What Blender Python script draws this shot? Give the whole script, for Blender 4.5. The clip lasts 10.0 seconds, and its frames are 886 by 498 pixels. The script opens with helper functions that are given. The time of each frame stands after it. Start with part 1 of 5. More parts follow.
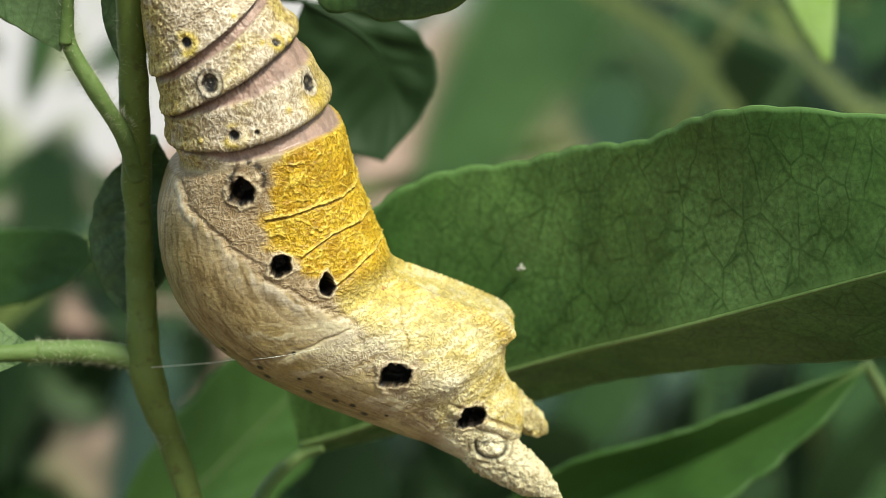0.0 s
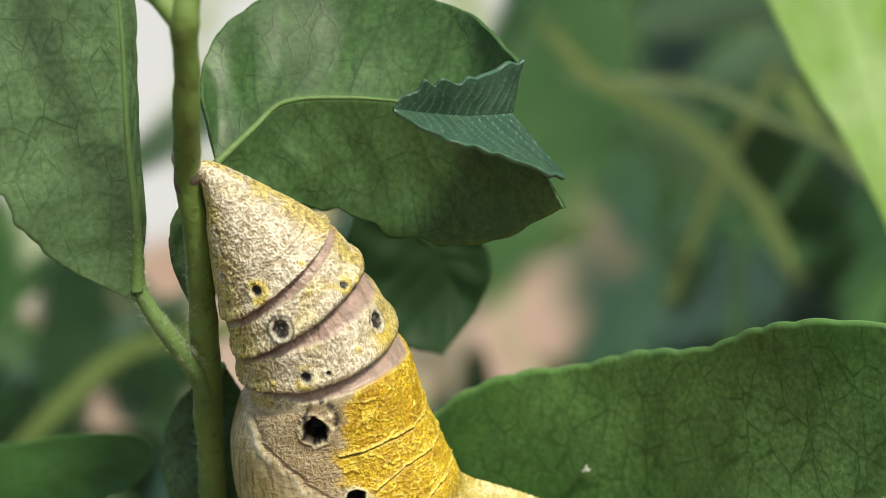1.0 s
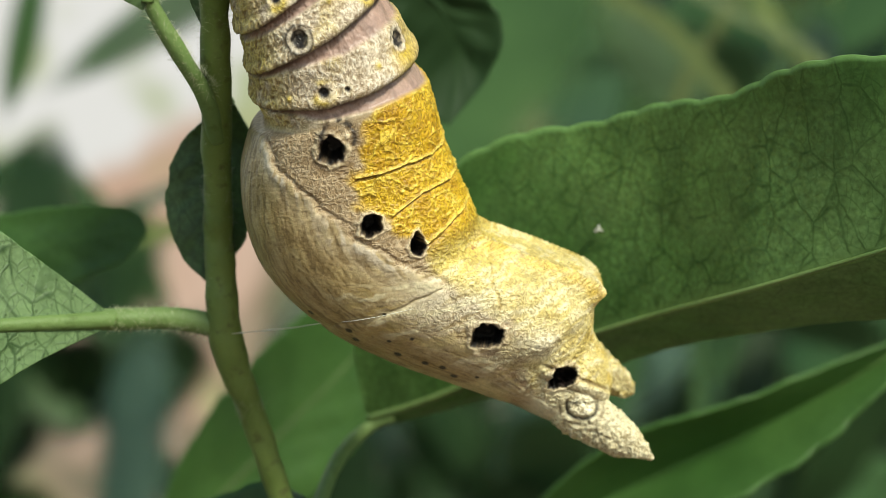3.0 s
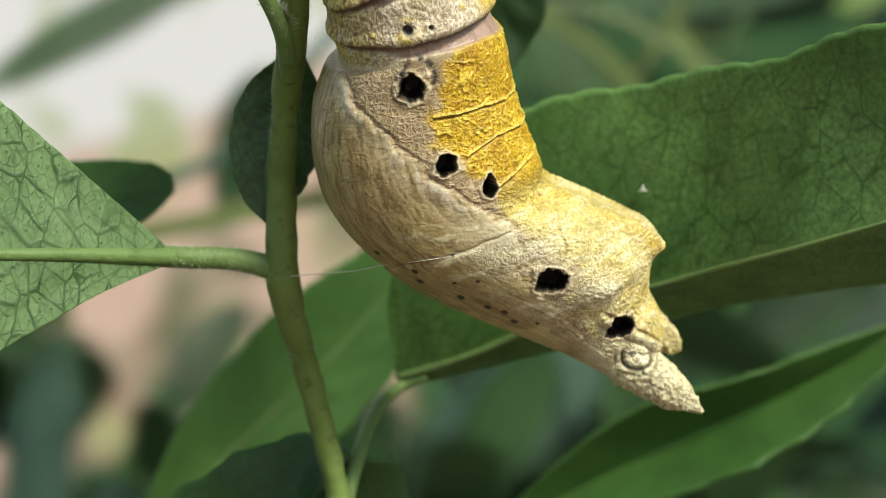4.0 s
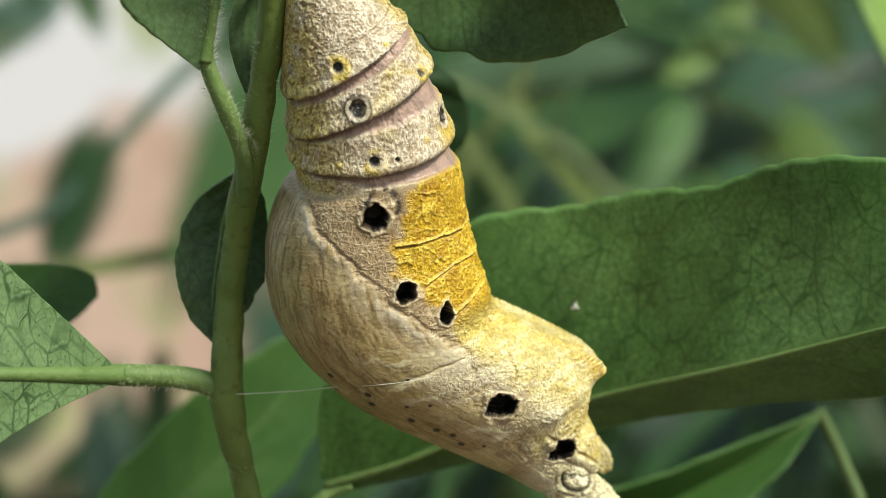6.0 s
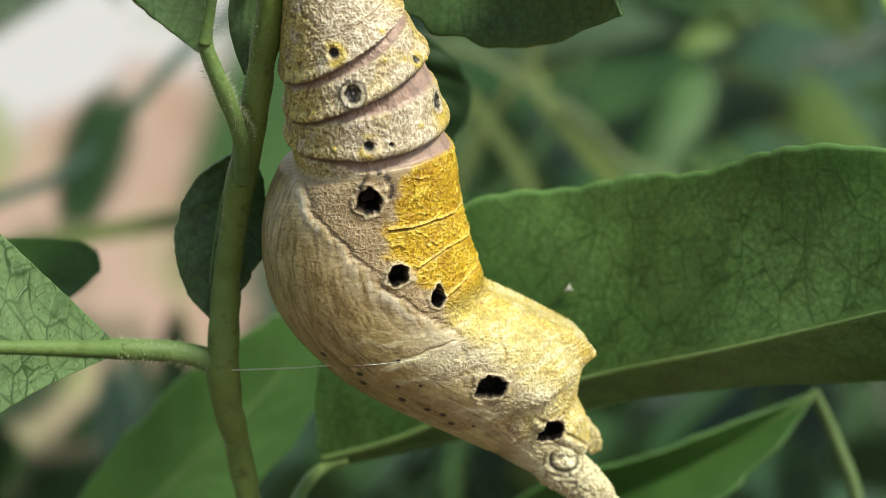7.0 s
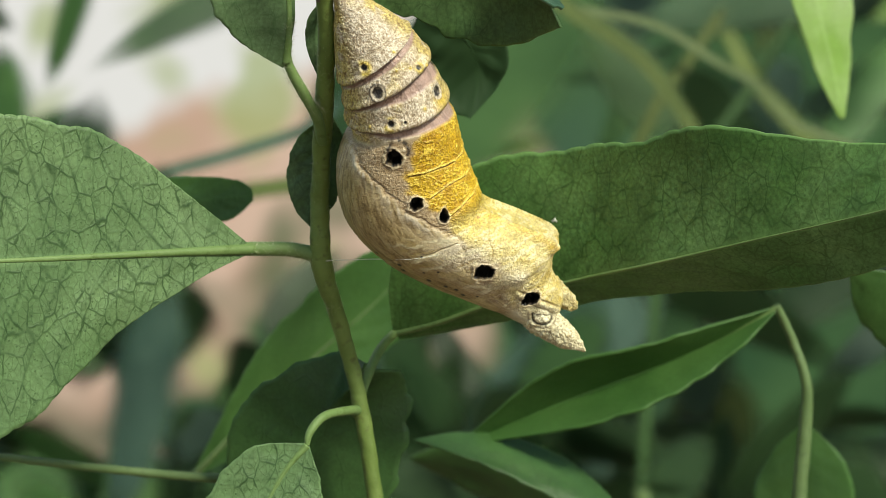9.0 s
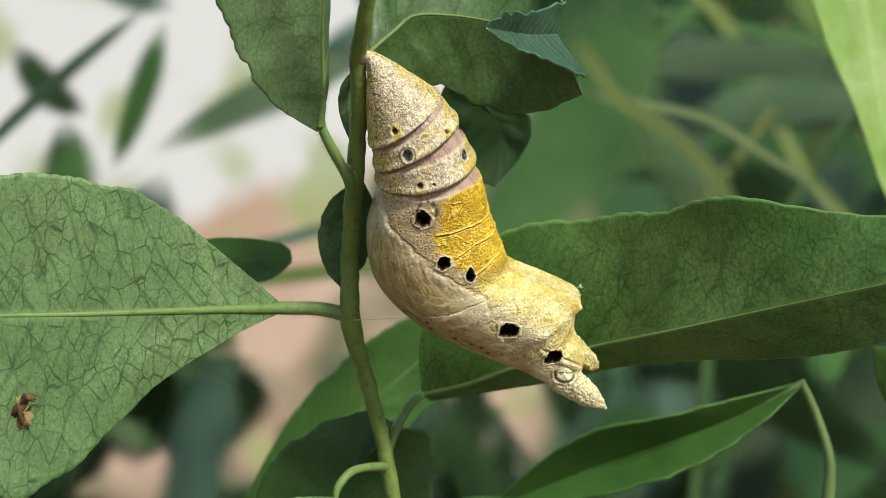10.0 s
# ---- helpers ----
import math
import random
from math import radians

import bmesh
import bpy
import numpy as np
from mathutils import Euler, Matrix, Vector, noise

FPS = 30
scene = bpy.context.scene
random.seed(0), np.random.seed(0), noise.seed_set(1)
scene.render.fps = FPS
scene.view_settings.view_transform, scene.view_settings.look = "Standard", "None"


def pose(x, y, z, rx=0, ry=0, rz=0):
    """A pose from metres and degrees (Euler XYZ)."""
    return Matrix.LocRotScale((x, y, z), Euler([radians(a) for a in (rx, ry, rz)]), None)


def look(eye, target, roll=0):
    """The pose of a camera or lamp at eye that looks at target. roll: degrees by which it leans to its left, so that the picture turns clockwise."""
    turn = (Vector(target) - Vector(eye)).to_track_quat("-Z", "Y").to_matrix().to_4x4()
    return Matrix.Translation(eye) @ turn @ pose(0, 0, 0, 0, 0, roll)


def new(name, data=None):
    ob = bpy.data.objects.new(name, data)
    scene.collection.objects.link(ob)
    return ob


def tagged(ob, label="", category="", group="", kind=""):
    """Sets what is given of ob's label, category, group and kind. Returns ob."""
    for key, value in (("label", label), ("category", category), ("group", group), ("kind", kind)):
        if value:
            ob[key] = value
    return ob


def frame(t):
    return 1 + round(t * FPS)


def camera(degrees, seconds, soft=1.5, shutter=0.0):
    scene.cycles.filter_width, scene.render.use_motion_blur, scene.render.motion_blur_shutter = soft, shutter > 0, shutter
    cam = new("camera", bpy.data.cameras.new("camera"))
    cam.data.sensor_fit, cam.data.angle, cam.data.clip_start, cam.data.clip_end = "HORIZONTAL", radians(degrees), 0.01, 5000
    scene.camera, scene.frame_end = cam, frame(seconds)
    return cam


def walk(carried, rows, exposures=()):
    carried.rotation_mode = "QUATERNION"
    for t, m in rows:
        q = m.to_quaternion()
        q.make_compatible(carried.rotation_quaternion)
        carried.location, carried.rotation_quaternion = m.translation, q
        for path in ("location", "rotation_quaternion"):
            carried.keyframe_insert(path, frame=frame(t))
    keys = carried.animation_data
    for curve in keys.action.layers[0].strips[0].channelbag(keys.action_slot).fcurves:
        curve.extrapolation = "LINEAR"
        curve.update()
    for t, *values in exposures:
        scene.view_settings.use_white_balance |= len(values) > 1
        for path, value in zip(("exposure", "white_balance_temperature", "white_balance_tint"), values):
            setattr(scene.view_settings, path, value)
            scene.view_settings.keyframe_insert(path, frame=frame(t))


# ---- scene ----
U = 0.001  # lengths below are written in millimetres

# ---------- camera ----------
PATH = [
    (0, (0.00939, -0.07511, -0.00380), (0.00893, 0.02488, -0.00228), -0.70),
    (0.5, (0.00727, -0.07474, -0.00372), (0.00971, 0.02520, -0.00097), -1.55),
    (1, (0.00729, -0.07658, 0.00440), (0.00600, 0.02330, 0.00922), -3.26),
    (1.5, (0.00668, -0.07654, 0.00452), (0.00524, 0.02321, 0.01136), -2.11),
    (2, (0.00643, -0.07608, 0.00207), (0.00353, 0.02384, 0.00493), -2.23),
    (2.5, (0.00496, -0.07520, -0.00040), (0.00507, 0.02478, 0.00198), -2.43),
    (2.7, (0.00496, -0.07449, -0.00241), (0.00530, 0.02550, -0.00118), -2.02),
    (3.8, (-0.00492, -0.07315, -0.01151), (0.00310, 0.02642, -0.00684), -1.01),
    (4, (-0.00541, -0.07418, -0.01056), (0.00364, 0.02530, -0.00605), -0.28),
    (4.5, (-0.00515, -0.07812, -0.00934), (0.00588, 0.02041, 0.00367), 1.40),
    (5, (-0.01204, -0.07351, -0.00820), (0.00971, 0.02342, 0.00328), 0.81),
    (5.5, (-0.01077, -0.07497, -0.00452), (0.00700, 0.02328, 0.00091), -0.27),
    (5.7, (-0.01265, -0.07460, -0.00528), (0.00805, 0.02304, 0.00083), 0.12),
    (6.8, (-0.01283, -0.07587, -0.00860), (0.00754, 0.02170, -0.00049), 0.24),
    (7, (-0.01181, -0.07638, -0.00586), (0.00785, 0.02156, -0.00102), 0.87),
    (7.5, (-0.01500, -0.09355, -0.00691), (0.00499, 0.00433, -0.00225), 0.91),
    (8, (-0.01521, -0.10984, -0.00538), (0.00192, -0.01134, -0.00330), 1.76),
    (8.5, (-0.01209, -0.11965, -0.00887), (0.00106, -0.02057, -0.00558), 1.24),
    (9, (0.00040, -0.12121, -0.00806), (0.00324, -0.02126, -0.00671), 2.80),
    (9.5, (0.00482, -0.12329, -0.00823), (0.00305, -0.02334, -0.00575), 5.41),
    (10, (0.00346, -0.12553, -0.01106), (0.00202, -0.02580, -0.00396), 4.55),
]
EXPOSURES = [(0.0, 0.09, 7050, -1), (10.0, 0.09, 7050, -1)]
cam = camera(30.0, 10.0, 0.6)
cam.data.dof.use_dof = True
cam.data.dof.aperture_fstop = 46.0
walk(cam, [(t, look(eye, target, roll)) for t, eye, target, roll in PATH], EXPOSURES)

# sway of the twig that carries the chrysalis, fitted to the camera's view: seconds and degrees about x, y, z
SWING = [
    (0, -1.40, 0.29, 1.38),
    (0.5, -1.38, 0.35, 1.06),
    (1, -1.60, 0.47, 1.04),
    (1.5, -1.46, -0.82, 1.14),
    (2, -1.04, -0.22, 1.10),
    (2.5, -0.80, 0.34, 1.37),
    (2.7, -0.72, 0.37, 1.00),
    (3.8, -0.58, 0.69, -0.40),
    (4, -0.60, 0.79, -0.70),
    (4.5, -1.11, -0.21, 0.26),
    (5, -1.38, 0.55, 0.17),
    (5.5, -1.39, 1.33, -0.42),
    (5.7, -1.23, 1.27, -0.39),
    (6.8, -0.81, 1.44, -0.46),
    (7, -0.80, 1.58, -0.53),
    (7.5, 0.70, 0.97, -1.78),
    (8, 1.94, -0.20, -2.13),
    (8.5, 2.63, -0.96, -1.60),
    (9, 4.16, -1.79, -1.21),
    (9.5, 4.92, -4.09, -0.33),
    (10, 4.07, -3.22, 0.58),
]

# ---------- light ----------
world = bpy.data.worlds.new("sky")
scene.world = world
world.use_nodes = True
wn = world.node_tree.nodes
sky = wn.new("ShaderNodeTexSky")
sky.sky_type = "NISHITA"
sky.sun_disc = False
sky.sun_elevation = radians(40)
sky.sun_rotation = radians(148)
wn["Background"].inputs["Strength"].default_value = 0.135
world.node_tree.links.new(sky.outputs[0], wn["Background"].inputs["Color"])
sun = new("sun", bpy.data.lights.new("sun", "SUN"))
sun.data.energy = 4.2
sun.data.angle = radians(11)
sun.data.color = (1.0, 0.95, 0.86)
sun.matrix_world = look((0.42, -0.66, 0.66), (0, 0, 0))


# ---------- materials ----------
def material(name, rough=0.6, spec=0.4):
    m = bpy.data.materials.new(name)
    m.use_nodes = True
    nt = m.node_tree
    b = nt.nodes["Principled BSDF"]
    b.inputs["Roughness"].default_value = rough
    b.inputs["Specular IOR Level"].default_value = spec
    return m, nt, b


def node(nt, kind, **values):
    n = nt.nodes.new(kind)
    for key, value in values.items():
        n.inputs[key.replace("_", " ")].default_value = value
    return n


def ramp(nt, source, stops):
    r = nt.nodes.new("ShaderNodeValToRGB")
    while len(r.color_ramp.elements) < len(stops):
        r.color_ramp.elements.new(0.5)
    for e, (at, value) in zip(r.color_ramp.elements, stops):
        e.position = at
        e.color = (value, value, value, 1) if isinstance(value, (int, float)) else (*value, 1)
    nt.links.new(source, r.inputs[0])
    return r.outputs[0]


def mixed(nt, a, b, factor, mode="MIX"):
    m = nt.nodes.new("ShaderNodeMix")
    m.data_type, m.blend_type = "RGBA", mode
    for value, slot in ((factor, m.inputs[0]), (a, m.inputs[6]), (b, m.inputs[7])):
        if isinstance(value, tuple):
            slot.default_value = (*value, 1)
        elif isinstance(value, (int, float)):
            slot.default_value = value
        else:
            nt.links.new(value, slot)
    return m.outputs[2]


def bumped(nt, b, height, strength, metres):
    n = nt.nodes.new("ShaderNodeBump")
    n.inputs["Strength"].default_value = strength
    n.inputs["Distance"].default_value = metres
    nt.links.new(height, n.inputs["Height"])
    nt.links.new(n.outputs[0], b.inputs["Normal"])


def objcoord(nt):
    return nt.nodes.new("ShaderNodeTexCoord").outputs["Object"]


def noisy(nt, coord, scale, detail=4.0, rough=0.55, distort=0.0):
    n = node(nt, "ShaderNodeTexNoise", Scale=scale, Detail=detail, Roughness=rough, Distortion=distort)
    nt.links.new(coord, n.inputs["Vector"])
    return n.outputs["Fac"]


def cells(nt, coord, scale, feature="DISTANCE_TO_EDGE"):
    n = node(nt, "ShaderNodeTexVoronoi", Scale=scale)
    n.feature = feature
    nt.links.new(coord, n.inputs["Vector"])
    return n.outputs["Distance"]


def leaf_material(name, base, light, vein, cell=900.0, veins=0.5, gloss=0.45, through_light=0.25, through_color=(0.25, 0.42, 0.05), mottle=0.5, relief=0.6, side=0.3, fine=1.0):
    """A leaf skin: two greens in patches, side veins, a fine net of veins, and light that comes through."""
    m, nt, b = material(name, gloss, 0.35)
    co = objcoord(nt)
    warp = node(nt, "ShaderNodeTexNoise", Scale=cell * 0.8, Detail=3.0)
    nt.links.new(co, warp.inputs["Vector"])
    bent = nt.nodes.new("ShaderNodeVectorMath")
    bent.operation = "MULTIPLY_ADD"
    bent.inputs[1].default_value = (0.5 / cell,) * 3
    nt.links.new(warp.outputs["Color"], bent.inputs[0])
    nt.links.new(co, bent.inputs[2])
    patches = ramp(nt, noisy(nt, co, 130.0, 4.0), [(0.35, 0.0), (0.68, 1.0)])
    color = mixed(nt, base, light, patches)
    grain = ramp(nt, noisy(nt, co, 3400.0, 4.0), [(0.3, 0.62), (0.7, 1.25)])
    color = mixed(nt, color, grain, mottle, "MULTIPLY")
    blots = ramp(nt, noisy(nt, co, 420.0, 3.0), [(0.35, 0.8), (0.65, 1.12)])
    color = mixed(nt, color, blots, mottle, "MULTIPLY")
    longer = nt.nodes.new("ShaderNodeVectorMath")
    longer.operation = "MULTIPLY"
    longer.inputs[1].default_value = (1.0, 1.0, 0.62)
    nt.links.new(bent.outputs[0], longer.inputs[0])
    net = ramp(nt, cells(nt, longer.outputs[0], cell * 1.35), [(0.0, 0.5), (0.025 * fine, 0.3), (0.065 * fine, 0.0)])
    coarse = ramp(nt, cells(nt, longer.outputs[0], cell * 0.52), [(0.0, 1.0), (0.018 * fine, 0.75), (0.042 * fine, 0.0)])
    uneven = ramp(nt, noisy(nt, co, 700.0, 2.0), [(0.35, 0.35), (0.6, 1.0)])
    both = mixed(nt, mixed(nt, net, coarse, 0.85, "LIGHTEN"), uneven, 1.0, "MULTIPLY")
    specks = ramp(nt, cells(nt, co, cell * 1.3, "F1"), [(0.12, 0.9), (0.2, 0.0)])
    both = mixed(nt, both, specks, 0.6, "LIGHTEN")
    part_of = nt.nodes.new("ShaderNodeMath")
    part_of.operation = "MULTIPLY"
    part_of.inputs[1].default_value = veins
    nt.links.new(both, part_of.inputs[0])
    color = mixed(nt, color, vein, part_of.outputs[0])
    lateral = nt.nodes.new("ShaderNodeAttribute")
    lateral.attribute_name = "side_vein"
    share = nt.nodes.new("ShaderNodeMath")
    share.operation = "MULTIPLY"
    share.inputs[1].default_value = side
    nt.links.new(lateral.outputs["Fac"], share.inputs[0])
    color = mixed(nt, color, vein, share.outputs[0])
    rib = nt.nodes.new("ShaderNodeAttribute")
    rib.attribute_name = "rib"
    color = mixed(nt, color, tuple(min(1, 1.5 * c) for c in light), rib.outputs["Fac"])
    nt.links.new(color, b.inputs["Base Color"])
    bumped(nt, b, mixed(nt, both, noisy(nt, co, 1500.0, 4.0), 0.5), relief, 0.00010)
    t = nt.nodes.new("ShaderNodeBsdfTranslucent")
    nt.links.new(mixed(nt, color, through_color, 0.75), t.inputs["Color"])
    mix = nt.nodes.new("ShaderNodeMixShader")
    mix.inputs[0].default_value = through_light
    nt.links.new(b.outputs[0], mix.inputs[1])
    nt.links.new(t.outputs[0], mix.inputs[2])
    nt.links.new(mix.outputs[0], nt.nodes["Material Output"].inputs["Surface"])
    return m


LEAF_NEAR = leaf_material("leaf_underside_pale", (0.098, 0.180, 0.068), (0.152, 0.248, 0.106), (0.014, 0.046, 0.010), 1550, 1.0, 0.5, 0.12, side=0.8, fine=1.35, mottle=0.6)
LEAF_FOLD = leaf_material("leaf_underside_dull", (0.085, 0.15, 0.062), (0.125, 0.205, 0.092), (0.03, 0.075, 0.022), 1700, 0.8, 0.5, 0.12, side=0.75, mottle=0.9, relief=0.3)
LEAF_BIG = leaf_material("leaf_broad_green", (0.070, 0.172, 0.040), (0.146, 0.270, 0.088), (0.024, 0.066, 0.014), 1300, 0.85, 0.42, 0.2, mottle=1.0, relief=0.2, side=0.5)
LEAF_CURL = leaf_material("leaf_round_green", (0.040, 0.095, 0.022), (0.085, 0.16, 0.055), (0.018, 0.045, 0.010), 1500, 0.75, 0.45, 0.16, (0.22, 0.34, 0.02), mottle=1.0, relief=0.16, side=0.7)
LEAF_FACE = leaf_material("leaf_upper_face", (0.026, 0.066, 0.042), (0.052, 0.112, 0.07), (0.24, 0.36, 0.25), 1500, 0.12, 0.35, 0.1, side=0.7, relief=0.3)
LEAF_DARK = leaf_material("leaf_dark", (0.032, 0.084, 0.022), (0.058, 0.130, 0.038), (0.018, 0.045, 0.014), 900, 0.4, 0.42, 0.12)
LEAF_MID = leaf_material("leaf_mid_green", (0.044, 0.115, 0.026), (0.070, 0.160, 0.040), (0.030, 0.07, 0.020), 800, 0.15, 0.45, 0.2)
LEAF_LIGHT = leaf_material("leaf_young", (0.28, 0.46, 0.10), (0.50, 0.64, 0.32), (0.30, 0.48, 0.13), 800, 0.08, 0.4, 0.45, (0.55, 0.72, 0.2), relief=0.1, side=0.1)


def far_leaf_material(name, base, light, through_light=0.2):
    """Leaves too far off to show their veins; the margin fades to clear to imitate lens blur."""
    m, nt, b = material(name, 0.5, 0.3)
    co = objcoord(nt)
    color = mixed(nt, base, light, ramp(nt, noisy(nt, co, 35.0, 3.0), [(0.35, 0.0), (0.65, 1.0)]))
    info = nt.nodes.new("ShaderNodeObjectInfo")
    color = mixed(nt, color, ramp(nt, info.outputs["Random"], [(0.0, 0.65), (1.0, 1.3)]), 1.0, "MULTIPLY")
    rib = nt.nodes.new("ShaderNodeAttribute")
    rib.attribute_name = "rib"
    color = mixed(nt, color, tuple(min(1, 1.3 * c) for c in light), rib.outputs["Fac"])
    nt.links.new(color, b.inputs["Base Color"])
    t = nt.nodes.new("ShaderNodeBsdfTranslucent")
    nt.links.new(color, t.inputs["Color"])
    mix = nt.nodes.new("ShaderNodeMixShader")
    mix.inputs[0].default_value = through_light
    nt.links.new(b.outputs[0], mix.inputs[1])
    nt.links.new(t.outputs[0], mix.inputs[2])
    thin = nt.nodes.new("ShaderNodeAttribute")
    thin.attribute_name = "thin"
    clear = nt.nodes.new("ShaderNodeBsdfTransparent")
    out = nt.nodes.new("ShaderNodeMixShader")
    nt.links.new(thin.outputs["Fac"], out.inputs[0])
    nt.links.new(mix.outputs[0], out.inputs[1])
    nt.links.new(clear.outputs[0], out.inputs[2])
    nt.links.new(out.outputs[0], nt.nodes["Material Output"].inputs["Surface"])
    return m


FAR_MID = far_leaf_material("far_leaf_green", (0.040, 0.102, 0.030), (0.068, 0.150, 0.046))
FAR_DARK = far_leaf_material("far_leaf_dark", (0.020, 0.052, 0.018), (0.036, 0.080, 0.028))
FAR_TEAL = far_leaf_material("far_leaf_bluish", (0.036, 0.076, 0.055), (0.075, 0.130, 0.098))
# brighter copy of the far green leaf: sunlight put into its colour
FAR_SUNLIT = far_leaf_material("far_leaf_sunlit", (0.13, 0.23, 0.06), (0.21, 0.33, 0.10), 0.35)
FAR_PALE = far_leaf_material("far_leaf_pale", (0.11, 0.195, 0.115), (0.165, 0.27, 0.17))
FAR_TAN = far_leaf_material("far_stalk_tan", (0.088, 0.125, 0.05), (0.125, 0.16, 0.075))
FAR_OLIVE = far_leaf_material("far_leaf_olive", (0.085, 0.125, 0.035), (0.125, 0.17, 0.05))


def stem_material(name, base, light, dark):
    m, nt, b = material(name, 0.55, 0.35)
    co = objcoord(nt)
    color = mixed(nt, base, light, ramp(nt, noisy(nt, co, 220.0, 5.0), [(0.35, 0.0), (0.65, 1.0)]))
    color = mixed(nt, color, dark, ramp(nt, noisy(nt, co, 1500.0, 4.0), [(0.56, 0.0), (0.72, 0.8)]))
    nt.links.new(color, b.inputs["Base Color"])
    bumped(nt, b, noisy(nt, co, 1800.0, 5.0), 0.6, 0.00015)
    return m


STEM = stem_material("stem_green_brown", (0.10, 0.155, 0.032), (0.165, 0.235, 0.062), (0.08, 0.09, 0.026))
STALK = stem_material("stalk_green", (0.135, 0.22, 0.05), (0.20, 0.30, 0.085), (0.10, 0.14, 0.04))
VEIN = stem_material("leaf_vein", (0.112, 0.188, 0.055), (0.155, 0.240, 0.082), (0.085, 0.14, 0.035))
FAR_STALK = stem_material("far_stalk", (0.085, 0.14, 0.045), (0.12, 0.185, 0.07), (0.07, 0.11, 0.04))


def shell_material(name):
    """Dry pupal skin: colours laid on the mesh, with a web of wrinkles whose strength is laid on the mesh too."""
    m, nt, b = material(name, 0.40, 0.5)
    co = objcoord(nt)
    a = nt.nodes.new("ShaderNodeAttribute")
    a.attribute_name = "skin"
    w = nt.nodes.new("ShaderNodeAttribute")
    w.attribute_name = "wrinkle"
    color = mixed(nt, a.outputs["Color"], ramp(nt, noisy(nt, co, 1100.0, 5.0), [(0.3, 0.8), (0.7, 1.22)]), 0.7, "MULTIPLY")
    net = noisy(nt, co, 3500.0, 1.4, 0.5, 1.2)
    ridged = ramp(nt, net, [(0.36, 0.0), (0.45, 0.75), (0.52, 1.0), (0.57, 0.55), (0.62, 0.0)])
    web = mixed(nt, color, mixed(nt, (0.52, 0.44, 0.34), (1.2, 1.2, 1.22), ridged), w.outputs["Fac"], "MULTIPLY")
    fine = noisy(nt, co, 7000.0, 3.0, 0.6)
    web = mixed(nt, web, ramp(nt, fine, [(0.32, 0.72), (0.64, 1.18)]), 0.4, "MULTIPLY")
    nt.links.new(web, b.inputs["Base Color"])
    part_of = nt.nodes.new("ShaderNodeMath")
    part_of.operation = "MULTIPLY"
    nt.links.new(ridged, part_of.inputs[0])
    nt.links.new(w.outputs["Fac"], part_of.inputs[1])
    bumped(nt, b, mixed(nt, part_of.outputs[0], fine, 0.14), 0.6, 0.00008)
    return m


SHELL = shell_material("pupal_skin")


def plain(name, color, rough=0.6, grain=0.3, scale=1200.0, relief=0.3):
    m, nt, b = material(name, rough, 0.35)
    co = objcoord(nt)
    shade = ramp(nt, noisy(nt, co, scale, 5.0), [(0.3, 1 - grain), (0.7, 1 + grain)])
    nt.links.new(mixed(nt, color, shade, 1.0, "MULTIPLY"), b.inputs["Base Color"])
    bumped(nt, b, noisy(nt, co, scale * 2, 4.0), relief, 0.0001)
    return m


HAIR = plain("hair", (0.5, 0.52, 0.36), 0.5)
SILK = plain("silk", (0.75, 0.75, 0.66), 0.4)
DARK_HORN = plain("dark_horn", (0.14, 0.10, 0.08), 0.6, 0.5, 2500.0)
GREY_SILK = plain("grey_silk", (0.36, 0.33, 0.29), 0.7, 0.5, 3000.0)
SOIL = plain("soil", (0.16, 0.11, 0.08), 0.9, 0.4, 30.0)


# ---------- helpers ----------
def thing(name, at=(0, 0, 0)):
    ob = new(name)
    ob.location = [v * U for v in at]
    ob.empty_display_size = 0.002
    return ob


def part(name, bm, mat, parent, label=""):
    me = bpy.data.meshes.new(name)
    bm.to_mesh(me)
    bm.free()
    return finish(name, me, mat, parent, label)


def finish(name, me, mat, parent, label=""):
    me.materials.append(mat)
    for p in me.polygons:
        p.use_smooth = True
    ob = new(name, me)
    if parent:
        ob.parent = parent
        top = parent
        off = Vector((0, 0, 0))
        while top:
            off += Vector(top.location)
            top = top.parent
        ob.matrix_parent_inverse = Matrix.Identity(4)
        me.transform(Matrix.Translation(-off))
    if label:
        ob["label"] = label
    return ob


def grid_mesh(name, points, rows, cols, closed=False):
    """A mesh from a grid of points in metres, row by row; closed: the last column joins the first."""
    me = bpy.data.meshes.new(name)
    i = np.arange(rows - 1)[:, None] * cols
    j = np.arange(cols if closed else cols - 1)[None]
    k = (j + 1) % cols
    faces = np.stack([i + j, i + k, i + cols + k, i + cols + j], -1).reshape(-1, 4)
    me.from_pydata(points.tolist(), [], faces.tolist())
    return me


def spline(points, n):
    """n points along a smooth line through the given ones."""
    return smooth_rows(points, np.linspace(0, len(points) - 1, n))


